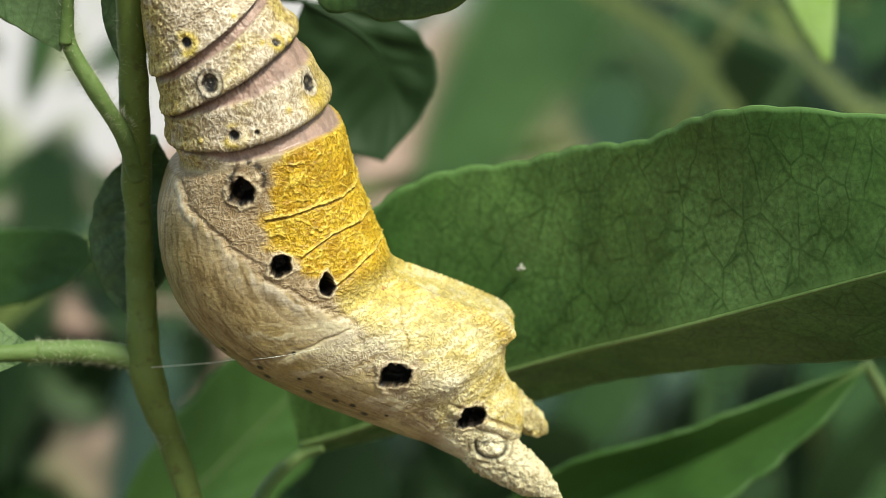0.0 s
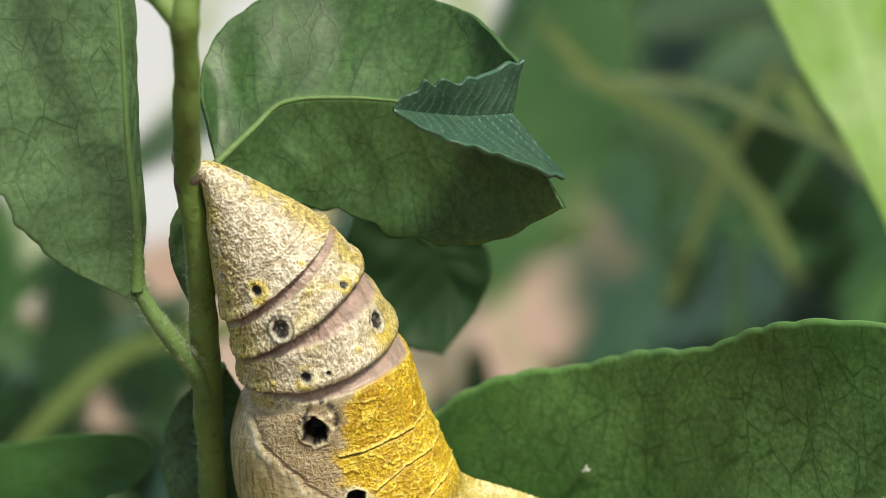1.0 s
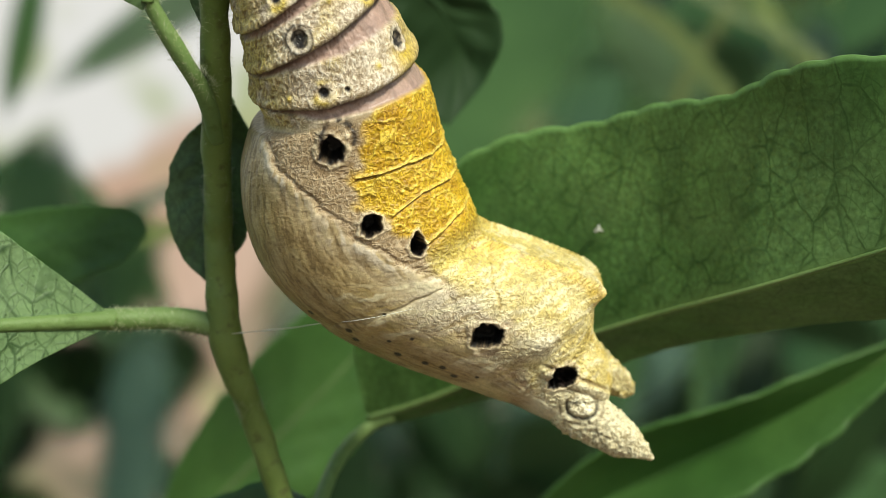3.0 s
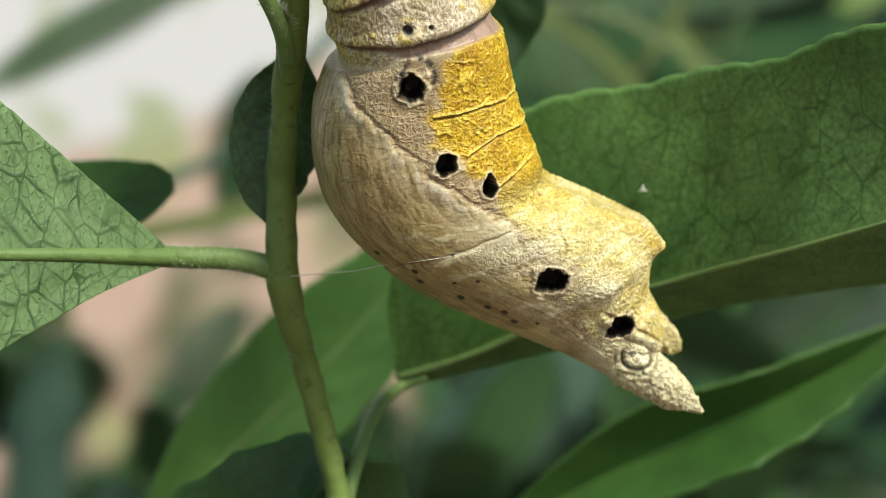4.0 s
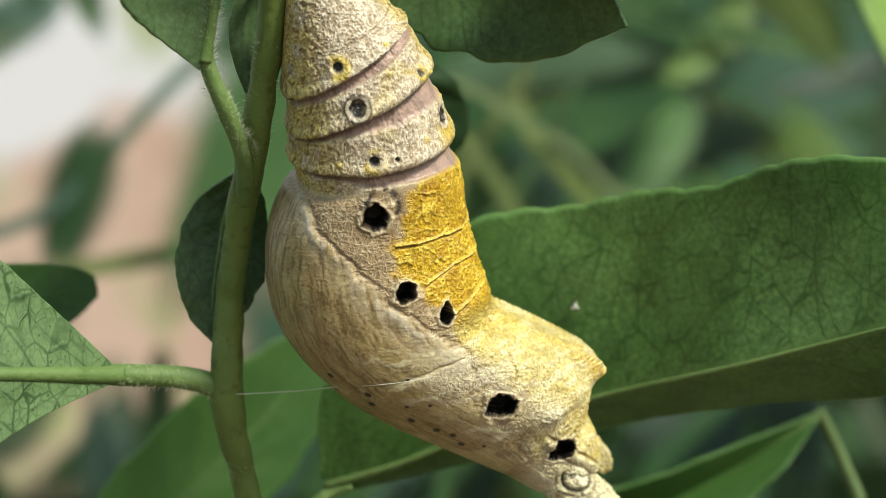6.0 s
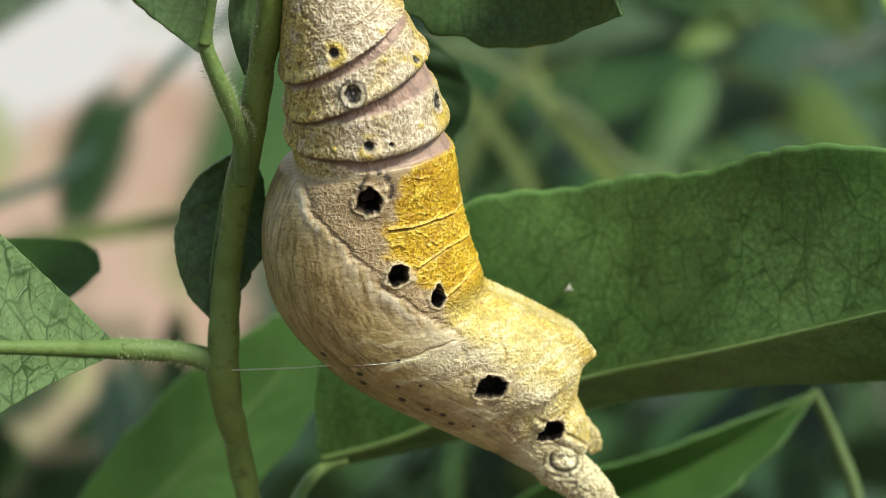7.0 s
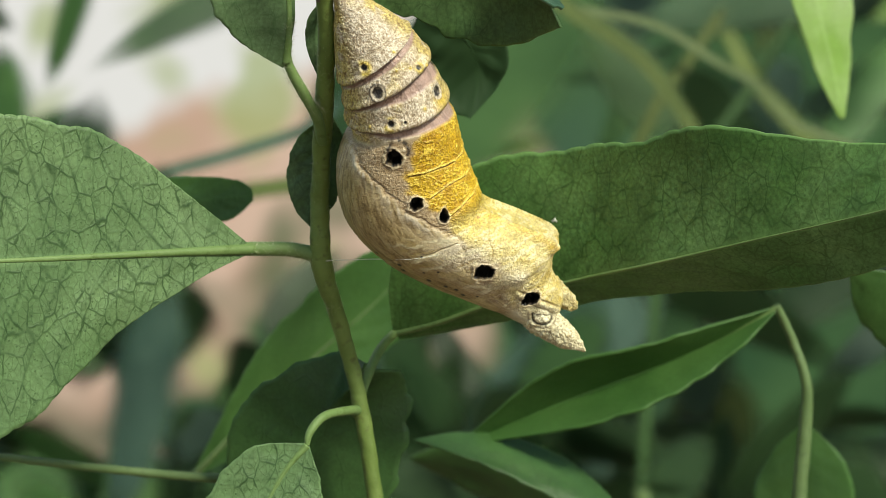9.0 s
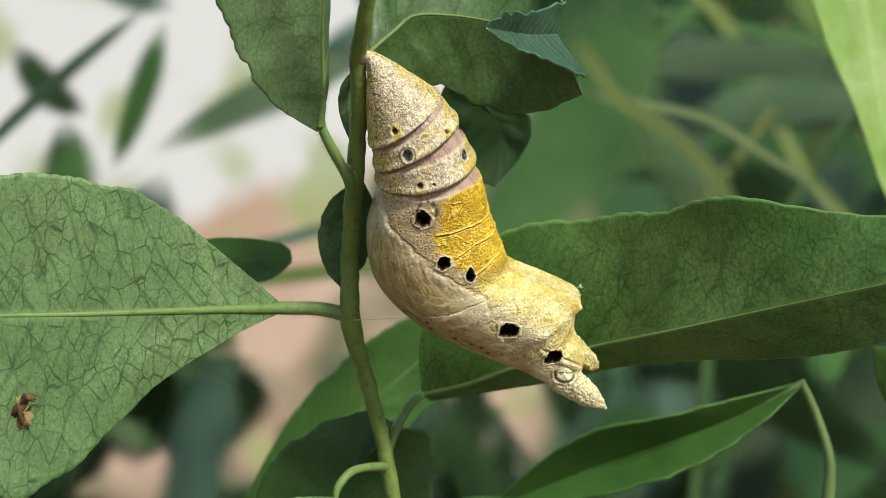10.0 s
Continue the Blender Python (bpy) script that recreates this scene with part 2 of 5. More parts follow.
def tube_mesh(name, points, radii, n=60, sides=14, lumps=0.06, seed=1):
    """A tapered round rod along points (mm)."""
    c = spline(points, n)
    r = np.interp(np.linspace(0, 1, n), np.linspace(0, 1, len(radii)), radii)
    t = np.gradient(c, axis=0)
    t /= np.linalg.norm(t, axis=1)[:, None]
    ref = np.array([0.31, -0.93, 0.2]) if abs(t[0] @ np.array([0.31, -0.93, 0.2])) < 0.9 else np.array([1.0, 0, 0])
    a = np.cross(t, ref)
    a /= np.linalg.norm(a, axis=1)[:, None]
    b = np.cross(t, a)
    th = np.linspace(0, 2 * np.pi, sides, endpoint=False)
    ring = a[:, None] * np.cos(th)[None, :, None] + b[:, None] * np.sin(th)[None, :, None]
    p = c[:, None] + ring * r[:, None, None]
    flat = p.reshape(-1, 3)
    wob = 1 + lumps * 2 * (lattice(flat * 1.1 + 50, seed) - 0.5)
    p = c[:, None] + ring * (r[:, None] * wob.reshape(n, sides))[..., None]
    pts = np.concatenate([p.reshape(-1, 3), c[:1], c[-1:]]) * U
    me = bpy.data.meshes.new(name)
    i = np.arange(n - 1)[:, None] * sides
    j = np.arange(sides)[None]
    k = (j + 1) % sides
    faces = np.stack([i + j, i + k, i + sides + k, i + sides + j], -1).reshape(-1, 4).tolist()
    faces += [[(q + 1) % sides, q, n * sides] for q in range(sides)]
    faces += [[(n - 1) * sides + q, (n - 1) * sides + (q + 1) % sides, n * sides + 1] for q in range(sides)]
    me.from_pydata(pts.tolist(), [], faces)
    return me


def tube(name, points, radii, mat, parent, label="", n=60, sides=14, lumps=0.06, seed=1):
    return finish(name, tube_mesh(name, points, radii, n, sides, lumps, seed), mat, parent, label)


def leaf(parent, mat, mid, up, low, label="", stalk=None, stalk_radius=0.6, wave=0.25, teeth=0.05, n=(90, 34), ribs=8, rib_mat=None, rib=0.35, cup=0.0, seed=1, name="leaf", tooth_count=60, rim=0.25, soft=0.0, blunt=0.45):
    """A leaf: the midrib and the two margins run smoothly through a few points each (mm)."""
    rows, cols = n
    s = np.linspace(0.0, 1.0, rows)
    c, e_up, e_low = spline(mid, rows), spline(up, rows), spline(low, rows)
    q = np.linspace(-1, 1, cols)
    S, Q = np.meshgrid(s, q, indexing="ij")
    wide = np.where(Q[..., None] >= 0, (e_up - c)[:, None], (e_low - c)[:, None]) * np.abs(Q)[..., None]
    edge = lattice(np.stack([S.ravel() * 16, np.sign(Q).ravel() * 3 + 7, 0 * S.ravel()], 1), seed).reshape(S.shape) - 0.5
    tooth = np.abs(np.sin(S * tooth_count + np.sign(Q))) - 0.5
    size = 1 + np.abs(Q) ** 4 * (teeth * edge * 1.6 + 0.4 * teeth * tooth)
    p = c[:, None] + wide * size[..., None]
    normal = np.cross(np.gradient(c, axis=0), e_up - e_low)
    normal[np.linalg.norm(normal, axis=1) < 1e-9] = normal[rows // 2]
    normal /= np.linalg.norm(normal, axis=1)[:, None]
    normal *= np.where(normal[:, 1] > 0, -1, 1)[:, None]
    normal = np.stack([np.convolve(np.pad(normal[:, k], 8, "edge"), np.ones(17) / 17, "valid") for k in range(3)], 1)
    span = np.linalg.norm(e_up - e_low, axis=1)
    bend = lattice(np.stack([S.ravel() * 9, Q.ravel() * 3 + 4, 0 * S.ravel()], 1), seed + 11).reshape(S.shape) - 0.5
    side = np.abs(((S - 0.20 * np.abs(Q) + 0.06 * Q ** 2 + 0.05 * bend) * (ribs + 1)) % 1 - 0.5)
    vein = np.exp(-(side / 0.035) ** 2) * (np.abs(Q) < 0.93) * (1 - 0.6 * np.abs(Q))
    ripple = (lattice(np.stack([S.ravel() * 6, Q.ravel() * 2 + 9, 0 * S.ravel() + 3], 1), seed + 5).reshape(S.shape) - 0.5) * 2
    fade = np.clip(span / span.max(), 0, 1)[:, None]
    lift = fade * wave * (ripple * np.abs(Q) + 0.22 * (0.5 - side * 2) * np.abs(Q) * (1 - np.abs(Q)) * 4) - cup * Q ** 2 * fade
    p = p + normal[:, None] * lift[..., None]
    me = grid_mesh(name, p.reshape(-1, 3) * U, rows, cols)
    at = me.attributes.new("rib", "FLOAT", "POINT")
    at.data.foreach_set("value", np.clip(0.5 * np.exp(-(Q / 0.03) ** 2) + rim * np.exp(-((1 - np.abs(Q)) / 0.02) ** 2), 0, 1).astype(np.float32).ravel())
    at = me.attributes.new("side_vein", "FLOAT", "POINT")
    at.data.foreach_set("value", np.clip(vein, 0, 1).astype(np.float32).ravel())
    if soft:
        # margins fade to clear, standing in for lens blur
        at = me.attributes.new("thin", "FLOAT", "POINT")
        at.data.foreach_set("value", (1 - (1 - smoothstep(0.85 - soft, 0.98, np.abs(Q))) * (1 - smoothstep(blunt, 0.98, np.abs(2 * S - 1)))).astype(np.float32).ravel())
    ob = finish(name, me, mat, parent, label)
    if not soft:
        thick = ob.modifiers.new("thickness", "SOLIDIFY")
        thick.thickness, thick.offset = 0.22 * U, 0.0
    if rib_mat:
        w = stalk_radius
        tube("midrib", [*(np.array(mid, float) + normal[rows // 2] * (0.08 - 0.12 * w))], [w * 0.82, w * 0.52, w * 0.36, w * 0.24, w * 0.1], rib_mat, ob, n=70, sides=10, lumps=0.03)
    if stalk:
        tube("leaf_stalk", stalk, [stalk_radius * 1.15, stalk_radius, stalk_radius * 0.95, stalk_radius * 0.6], rib_mat or STALK, ob, n=40, sides=12)
    return ob


def simple_leaf(parent, mat, base, tip, width, bow=(0, 0, 0), label="", lean=0.0, rib_mat=None, seed=1, stalk=None, rib=0.4, soft=0.0):
    """A lance-shaped leaf from base to tip, bowed in the middle; lean turns its face away from the viewer (degrees)."""
    base, tip, bow = np.array(base, float), np.array(tip, float), np.array(bow, float)
    f = np.array([0, 0.16, 0.36, 0.6, 0.82, 1.0])
    mid = base + (tip - base) * f[:, None] + bow * (4 * f * (1 - f))[:, None]
    along_leaf = (tip - base) / np.linalg.norm(tip - base)
    across = np.cross(along_leaf, (0, -1, 0))
    across /= np.linalg.norm(across)
    away = np.cross(along_leaf, across)
    across = across * math.cos(radians(lean)) + away * math.sin(radians(lean))
    w = width * (1.3 if soft else 1.0) * np.array([0.02, 0.62, 1.0, 0.88, 0.5, 0.015])[:, None]
    return leaf(parent, mat, [*mid], [*(mid + across * w)], [*(mid - across * w)], label, stalk, max(0.25, width * 0.07), wave=width * 0.06, n=(34, 14) if soft else (60, 22), rib_mat=None if soft else rib_mat, rib=rib, seed=seed, cup=width * 0.12, soft=soft, rim=0.0 if soft else 0.25)


def blade(points, width, mat, parent):
    """A far stalk as a flat ribbon facing the camera, bending through a few points (mm), margins faded to look blurred.
    """
    p = np.array(points, float)
    t = np.gradient(p, axis=0)
    n = np.stack([-t[:, 2], 0 * t[:, 0], t[:, 0]], 1)
    n = n / np.linalg.norm(n, axis=1)[:, None] * width
    return leaf(parent, mat, [*p], [*(p + n)], [*(p - n)], wave=0.0, n=(90, 18), name="stem", soft=0.5, rim=0.0, blunt=0.8, teeth=0.0)


# ---------- chrysalis: shape ----------
# rows: centre of the section (mm), half width, half depth, and the way across (towards the back)
SECTIONS = [
    (-4.75, -2.65, 12.25, 0.30, 0.30), (-4.26, -2.40, 12.02, 0.55, 0.60), (-3.61, -1.95, 11.24, 1.06, 1.05), (-2.92, -1.35, 10.24, 1.78, 1.75),
    (-2.29, -0.70, 9.27, 2.46, 2.35), (-1.88, -0.05, 8.28, 2.98, 2.85), (-1.38, 0.65, 7.14, 3.46, 3.30),
    (-0.59, 1.66, 5.36, 3.84, 3.65), (0.33, 2.85, 3.30, 3.84, 3.90), (0.37, 3.46, 2.08, 4.32, 4.15),
    (0.31, 4.18, 0.64, 4.75, 4.40), (0.52, 4.79, -0.84, 5.10, 4.55), (0.83, 5.23, -2.15, 5.28, 4.65),
    (1.37, 5.68, -3.47, 5.33, 4.65), (2.33, 6.04, -4.46, 5.39, 4.60), (3.67, 6.40, -5.36, 5.46, 4.55),
    (5.24, 6.75, -6.25, 5.49, 4.45),
]
SECTIONS += [
    (6.97, 7.01, -7.19, 5.28, 4.20), (8.59, 7.28, -8.16, 4.65, 3.80), (9.26, 7.51, -8.93, 3.68, 3.40),
    (10.05, 7.88, -10.01, 2.75, 2.90), (11.01, 8.03, -10.92, 2.34, 2.60), (11.75, 8.15, -11.75, 1.80, 2.10), (12.25, 8.25, -12.3, 0.90, 1.20),
]
# angle of the way across, in degrees above the horizontal, section by section
SLANT = [40, 39, 32, 22, 22, 28, 38, 31, 18, 5, 4, 5, 7.5, 10.5, 14, 18.5, 22.5, 24.5, 27.5, 33.5, 35.5, 35.5, 35, 35]


def smooth_rows(rows, s):
    """Catmull-Rom values of the rows at the places s."""
    rows = np.array(rows, float)
    if rows.ndim == 1:
        rows = rows[:, None]
    i = np.clip(np.floor(s).astype(int), 0, len(rows) - 2)
    f = (s - i)[:, None]
    p0, p1, p2, p3 = rows[np.clip(i - 1, 0, None)], rows[i], rows[i + 1], rows[np.clip(i + 2, None, len(rows) - 1)]
    return 0.5 * (2 * p1 + (p2 - p0) * f + (2 * p0 - 5 * p1 + 4 * p2 - p3) * f ** 2 + (3 * p1 - p0 - 3 * p2 + p3) * f ** 3)


def smoothstep(a, b, x):
    f = np.clip((x - a) / (b - a), 0, 1)
    return f * f * (3 - 2 * f)


def lattice(p, seed):
    """Smooth random values in 0..1 at the points p (n, 3), one cell a unit."""
    i = np.floor(p).astype(np.int64)
    f = p - i
    f = f * f * (3 - 2 * f)
    out = 0
    for dx in (0, 1):
        for dy in (0, 1):
            for dz in (0, 1):
                h = (i[:, 0] + dx) * 374761393 + (i[:, 1] + dy) * 668265263 + (i[:, 2] + dz) * 2147483647 + seed * 974711
                h = (h ^ (h >> 13)) * 1274126177 & 0x7FFFFFFF
                h = (h ^ (h >> 16)) % 65536 / 65535.0
                w = (f[:, 0] if dx else 1 - f[:, 0]) * (f[:, 1] if dy else 1 - f[:, 1]) * (f[:, 2] if dz else 1 - f[:, 2])
                out = out + h * w
    return out


def fractal(p, seed, octaves=3):
    return sum(lattice(p * 2.03 ** k, seed + k) * 0.5 ** k for k in range(octaves)) / sum(0.5 ** k for k in range(octaves))


def body_frame(s):
    """Centre, way across, way to the near side and half sizes at the places s along the body."""
    v = smooth_rows(SECTIONS, s)
    a = np.radians(smooth_rows(SLANT, s)[:, 0])
    c = v[:, :3]
    ds = 0.02
    t = smooth_rows(SECTIONS, np.clip(s + ds, 0, len(SECTIONS) - 1))[:, :3] - smooth_rows(SECTIONS, np.clip(s - ds, 0, len(SECTIONS) - 1))[:, :3]
    t /= np.linalg.norm(t, axis=1)[:, None]
    n = np.stack([np.cos(a), -0.36 * np.sin(a), np.sin(a)], 1)
    n /= np.linalg.norm(n, axis=1)[:, None]
    b = np.cross(n, t)
    b /= np.linalg.norm(b, axis=1)[:, None]
    b *= np.where(b[:, 1] > 0, -1, 1)[:, None]
    return c, n, b, v[:, 3], v[:, 4]


def body_points(s, th):
    """Points of the smooth skin in mm; th: 0 at the back edge, 90 degrees on the near side, 180 at the belly edge."""
    c, n, b, hw, hd = body_frame(s)
    ct, st = np.cos(th), np.sin(th)
    e = 0.92
    x = np.sign(ct) * np.abs(ct) ** e * hw
    y = np.sign(st) * np.abs(st) ** e * hd
    return c + n * x[:, None] + b * y[:, None], (n * ct[:, None] + b * st[:, None])


# ---------- chrysalis: skin ----------
def fold(th):
    """The angle round the body, 0 at the back, 180 at the belly, alike on both sides."""
    d = np.degrees(th) % 360
    return np.where(d > 180, 360 - d, d)


LIPS = [((14, 5.38), (33, 5.38), (74, 5.40), (111, 5.50), (180, 5.62)), ((14, 6.84), (28, 6.80), (76, 6.72), (114, 6.57), (180, 6.45)), ((14, 7.87), (72, 7.79), (99, 7.68), (123, 7.48), (180, 7.2))]
BANDS = [((0, 0.62), (74, 0.5), (111, 0.24), (180, 0.1)), ((0, 0.42), (76, 0.33), (114, 0.14), (180, 0.08)), ((0, 0.55), (44, 0.36), (75, 0.3), (102, 0.26), (125, 0.12), (180, 0.05))]
WING = ((7.72, 167), (8.4, 153), (9.29, 135), (10.14, 118), (10.87, 103), (11.67, 96), (12.29, 91), (12.79, 82), (13.71, 74), (14.44, 72), (15.2, 80), (16.4, 96), (18.2, 106), (20.0, 112), (24.0, 118))
SADDLE = ((7.9, 66), (8.3, 74), (9.45, 80), (10.14, 85), (11.17, 84), (12.13, 72), (13.0, 60), (14.1, 68), (14.7, 71), (16.0, 74), (17.0, 78), (18.5, 92), (20.0, 110), (24.0, 120))
HOLES = [(9.10, 95, 0.60), (11.86, 82, 0.50), (12.82, 64, 0.47), (17.01, 91, 0.60), (20.01, 79, 0.56)]
RINGS = [(6.30, 98, 0.60), (7.42, 29, 0.57)]
DOTS = [(5.03, 104, 0.27), (7.41, 96, 0.27), (6.60, 42, 0.2), (7.53, 83, 0.13), (14.2, 36, 0.42)]
LINES = [((10.06, 84), (9.91, 56), (9.91, 23), (9.9, 0)), ((11.71, 71), (11.02, 50), (10.94, 19), (10.9, 0)), ((12.86, 61), (12.44, 35), (12.21, 13), (12.2, 0))]


def along(pairs, x):
    a = np.array(pairs, float)
    return np.interp(x, a[:, 0], a[:, 1])


def build_chrysalis():
    top = thing("chrysalis", (0, 1.2, 0))
    tagged(top, "dry tan and yellow butterfly chrysalis with black holes on a stem", "chrysalis")
    rows, cols = 880, 560
    s = np.linspace(0, len(SECTIONS) - 1, rows)
    th = np.linspace(0, 2 * np.pi, cols, endpoint=False)
    S, T = (a.ravel() for a in np.meshgrid(s, th, indexing="ij"))
    P, N = body_points(S, T)
    A = fold(T)
    near = np.sin(T) > 0
    big, mid, fine = fractal(P * 0.45 + 30, 1, 3), fractal(P * 1.5 + 60, 2, 3), fractal(P * 4.0 + 90, 3, 3)
    warp = np.stack([fractal(P * 2.0 + k * 17, 40 + k, 2) for k in range(3)], 1) - 0.5
    net = fractal((P + warp * 0.4) * 4.0 + 11, 7, 2)
    web = np.clip(1 - np.abs(2 * net - 1) * 4.2, 0, 1)
    grain = np.clip(1 - np.abs(2 * fractal((P + warp * 0.3) * 7.0 + 31, 17, 2) - 1) * 3.6, 0, 1)

    # colours
    tan = np.array([0.40, 0.31, 0.185])
    pale = np.array([0.73, 0.64, 0.51])
    gold = np.array([0.64, 0.43, 0.03])
    lemon = np.array([0.68, 0.55, 0.15])
    cream = np.array([0.68, 0.60, 0.31])
    pink = np.array([0.40, 0.275, 0.235])
    brown = np.array([0.14, 0.085, 0.045])
    black = np.array([0.006, 0.005, 0.005])

    def lay(color, over, f):
        return color * (1 - f[:, None]) + over * f[:, None]

    C = np.tile(tan, (len(S), 1))
    lift = np.zeros(len(S))
    abdomen = 1 - smoothstep(7.7, 8.3, S)
    worm = np.clip(1 - np.abs(2 * fractal((P + warp * 0.25) * np.array([4.6, 4.6, 5.6]) + 71, 27, 2) - 1) * 4.0, 0, 1)
    pits = smoothstep(0.66, 0.76, lattice(P * 5.2 + warp * 1.5 + 13, 33))
    rim = np.maximum(smoothstep(46, 14, A), smoothstep(98, 140, A))
    C = lay(C, pale, abdomen * smoothstep(0.15, 0.5, mid * 0.6 + big * 0.4 + 0.25 * np.cos(np.radians(A - 62))))
    straw = np.array([0.62, 0.49, 0.11])
    C = lay(C, straw, abdomen * np.clip(rim * 0.85 + 0.5 * smoothstep(0.56, 0.66, big), 0, 0.9) * smoothstep(0.25, 0.5, mid))
    C = lay(C, np.array([0.26, 0.175, 0.085]), abdomen * (1 - smoothstep(0.0, 0.42, worm * 0.75 + grain * 0.25)) * 0.66)
    C = lay(C, np.array([0.84, 0.78, 0.68]), abdomen * smoothstep(0.55, 0.95, worm) * smoothstep(0.3, 0.55, mid) * (1 - 0.7 * rim) * 0.85)
    C = lay(C, np.array([0.20, 0.12, 0.04]), abdomen * pits * np.clip(rim + 0.15, 0, 1) * 0.75)
    lift += abdomen * (0.045 * (worm - 0.5) + 0.02 * (web - 0.5) + 0.02 * (grain - 0.5) - 0.05 * pits * rim)
    seam = np.exp(-((S - 4.35 - 0.004 * (A - 60)) / 0.035) ** 2) * smoothstep(120, 95, A)
    lift -= 0.05 * seam
    C = lay(C, np.array([0.30, 0.20, 0.10]), seam * 0.5)

    # wing case and flank
    wing_edge = along(WING, S) + 7 * (mid - 0.5) + 5 * (fine - 0.5)
    wing = smoothstep(7.7, 8.2, S) * smoothstep(-1.5, 2.5, A - wing_edge)
    lift += 0.02 * wing + 0.03 * wing * np.exp(-((A - wing_edge - 5) / 5.0) ** 2) * (mid * 2) - 0.07 * np.exp(-((A - wing_edge + 2) / 1.8) ** 2) * smoothstep(8.0, 8.6, S) * (1 - smoothstep(15.5, 17, S))
    C = lay(C, np.array([0.375, 0.275, 0.12]), wing * (0.7 + 0.3 * smoothstep(0.35, 0.65, mid)))
    C = lay(C, np.array([0.50, 0.395, 0.24]), wing * (1 - smoothstep(8, 30, A - wing_edge)) * 0.7)
    C = lay(C, brown * 1.6, np.exp(-((A - wing_edge + 2) / 1.6) ** 2) * smoothstep(8.6, 9.4, S) * (1 - smoothstep(15.5, 17, S)) * 0.4)
    streak = fractal(np.stack([A * 0.42 + 3 * mid, S * 0.45, near * 5.0], 1) + 20, 12, 3)
    C = lay(C, brown * 1.9, wing * smoothstep(0.55, 0.72, streak) * 0.10)
    C = lay(C, pale * 0.8, wing * np.exp(-((A - wing_edge - 9) / 7.0) ** 2) * 0.35 * smoothstep(0.3, 0.6, streak))
    lift += wing * (0.022 * (streak - 0.5) + 0.010 * (grain - 0.5) + 0.008 * (worm - 0.5))
    C = lay(C, np.array([0.26, 0.175, 0.06]), wing * (1 - smoothstep(0.05, 0.4, web * 0.5 + grain * 0.5)) * 0.28)
    dash = fractal(np.stack([A * 0.62 + 2 * warp[:, 0], S * 2.2 + A * 0.03, near * 3.0], 1) + 47, 52, 2)
    C = lay(C, np.array([0.16, 0.105, 0.04]), wing * smoothstep(0.58, 0.70, dash) * 0.6)
    C = lay(C, np.array([0.50, 0.40, 0.21]), wing * smoothstep(0.45, 0.30, dash) * 0.5)
    lift -= wing * 0.010 * smoothstep(0.55, 0.70, dash)
    lobe = np.exp(-((S - 9.6) / 1.0) ** 2 - ((A - wing_edge - 4) / 5) ** 2) + np.exp(-((S - 12.6) / 1.1) ** 2 - ((A - wing_edge - 3) / 4) ** 2)
    C = lay(C, np.array([0.80, 0.74, 0.64]), np.clip(wing * lobe, 0, 1) * smoothstep(0.35, 0.6, streak) * 0.6)
    lift += 0.035 * np.clip(wing * lobe, 0, 1) * (0.6 + 0.8 * (streak - 0.3))
    freckle = smoothstep(0.78, 0.86, lattice(P * 4.6 + 23, 57)) * wing * smoothstep(0.4, 0.6, big)
    C = lay(C, np.array([0.12, 0.075, 0.03]), freckle * 0.5)
    sheath = S - np.interp(A, [60, 69, 105, 143, 180], [14.6, 14.74, 14.90, 15.05, 15.2]) - 0.3 * (mid - 0.5)
    lift -= 0.08 * np.exp(-(sheath / 0.07) ** 2) * wing
    C = lay(C, np.array([0.60, 0.50, 0.35]), wing * smoothstep(0.0, 0.15, sheath) * (1 - smoothstep(1.5, 3.5, sheath)) * smoothstep(115, 85, A) * 0.75)
    C = lay(C, brown, wing * smoothstep(0.72, 0.78, fine) * 0.4)
    flank = smoothstep(8.0, 8.5, S) * (1 - wing)
    C = lay(C, np.array([0.52, 0.41, 0.28]), flank * 0.6)
    C = lay(C, np.array([0.30, 0.20, 0.09]), flank * (1 - smoothstep(0.05, 0.5, web * 0.6 + grain * 0.4)) * 0.55)
    lift += flank * (0.035 * (web - 0.5) + 0.012 * (grain - 0.5))

    # yellow back
    back_edge = along(SADDLE, S) + 14 * (mid - 0.5)
    back = smoothstep(7.95, 8.35, S) * smoothstep(-4, 4, back_edge - A)
    yellow = gold[None] * (1 - smoothstep(12.4, 13.6, S)[:, None]) + lemon[None] * smoothstep(12.6, 14.2, S)[:, None]
    yellow = yellow * (1 - 0.6 * smoothstep(13.5, 16.5, S)[:, None]) + cream[None] * 0.6 * smoothstep(13.5, 16.5, S)[:, None]
    C = lay(C, yellow, back)
    C = lay(C, lemon * np.array([1.0, 0.9, 0.5]), back * smoothstep(0.5, 0.8, web) * 0.3)
    C = lay(C, np.array([0.30, 0.17, 0.03]), back * (1 - smoothstep(8.2, 10.2, S)) * smoothstep(0.42, 0.6, fine) * smoothstep(25, 75, A) * 0.75)
    C = lay(C, np.array([0.42, 0.24, 0.02]), back * smoothstep(0.55, 0.7, fine) * (1 - smoothstep(12.5, 14, S)) * 0.5)
    lift += back * (0.012 * (web - 0.5) + 0.005 * (grain - 0.5) + 0.025 * smoothstep(0.60, 0.72, fine))
    C = lay(C, np.array([0.42, 0.25, 0.01]), back * (1 - smoothstep(0.05, 0.45, web * 0.5 + grain * 0.5)) * (1 - smoothstep(12.5, 14.5, S)) * 0.45)
    C = lay(C, np.array([0.46, 0.255, 0.012]), back * smoothstep(0.45, 0.65, mid) * (1 - smoothstep(12.3, 13.4, S)) * 0.55)
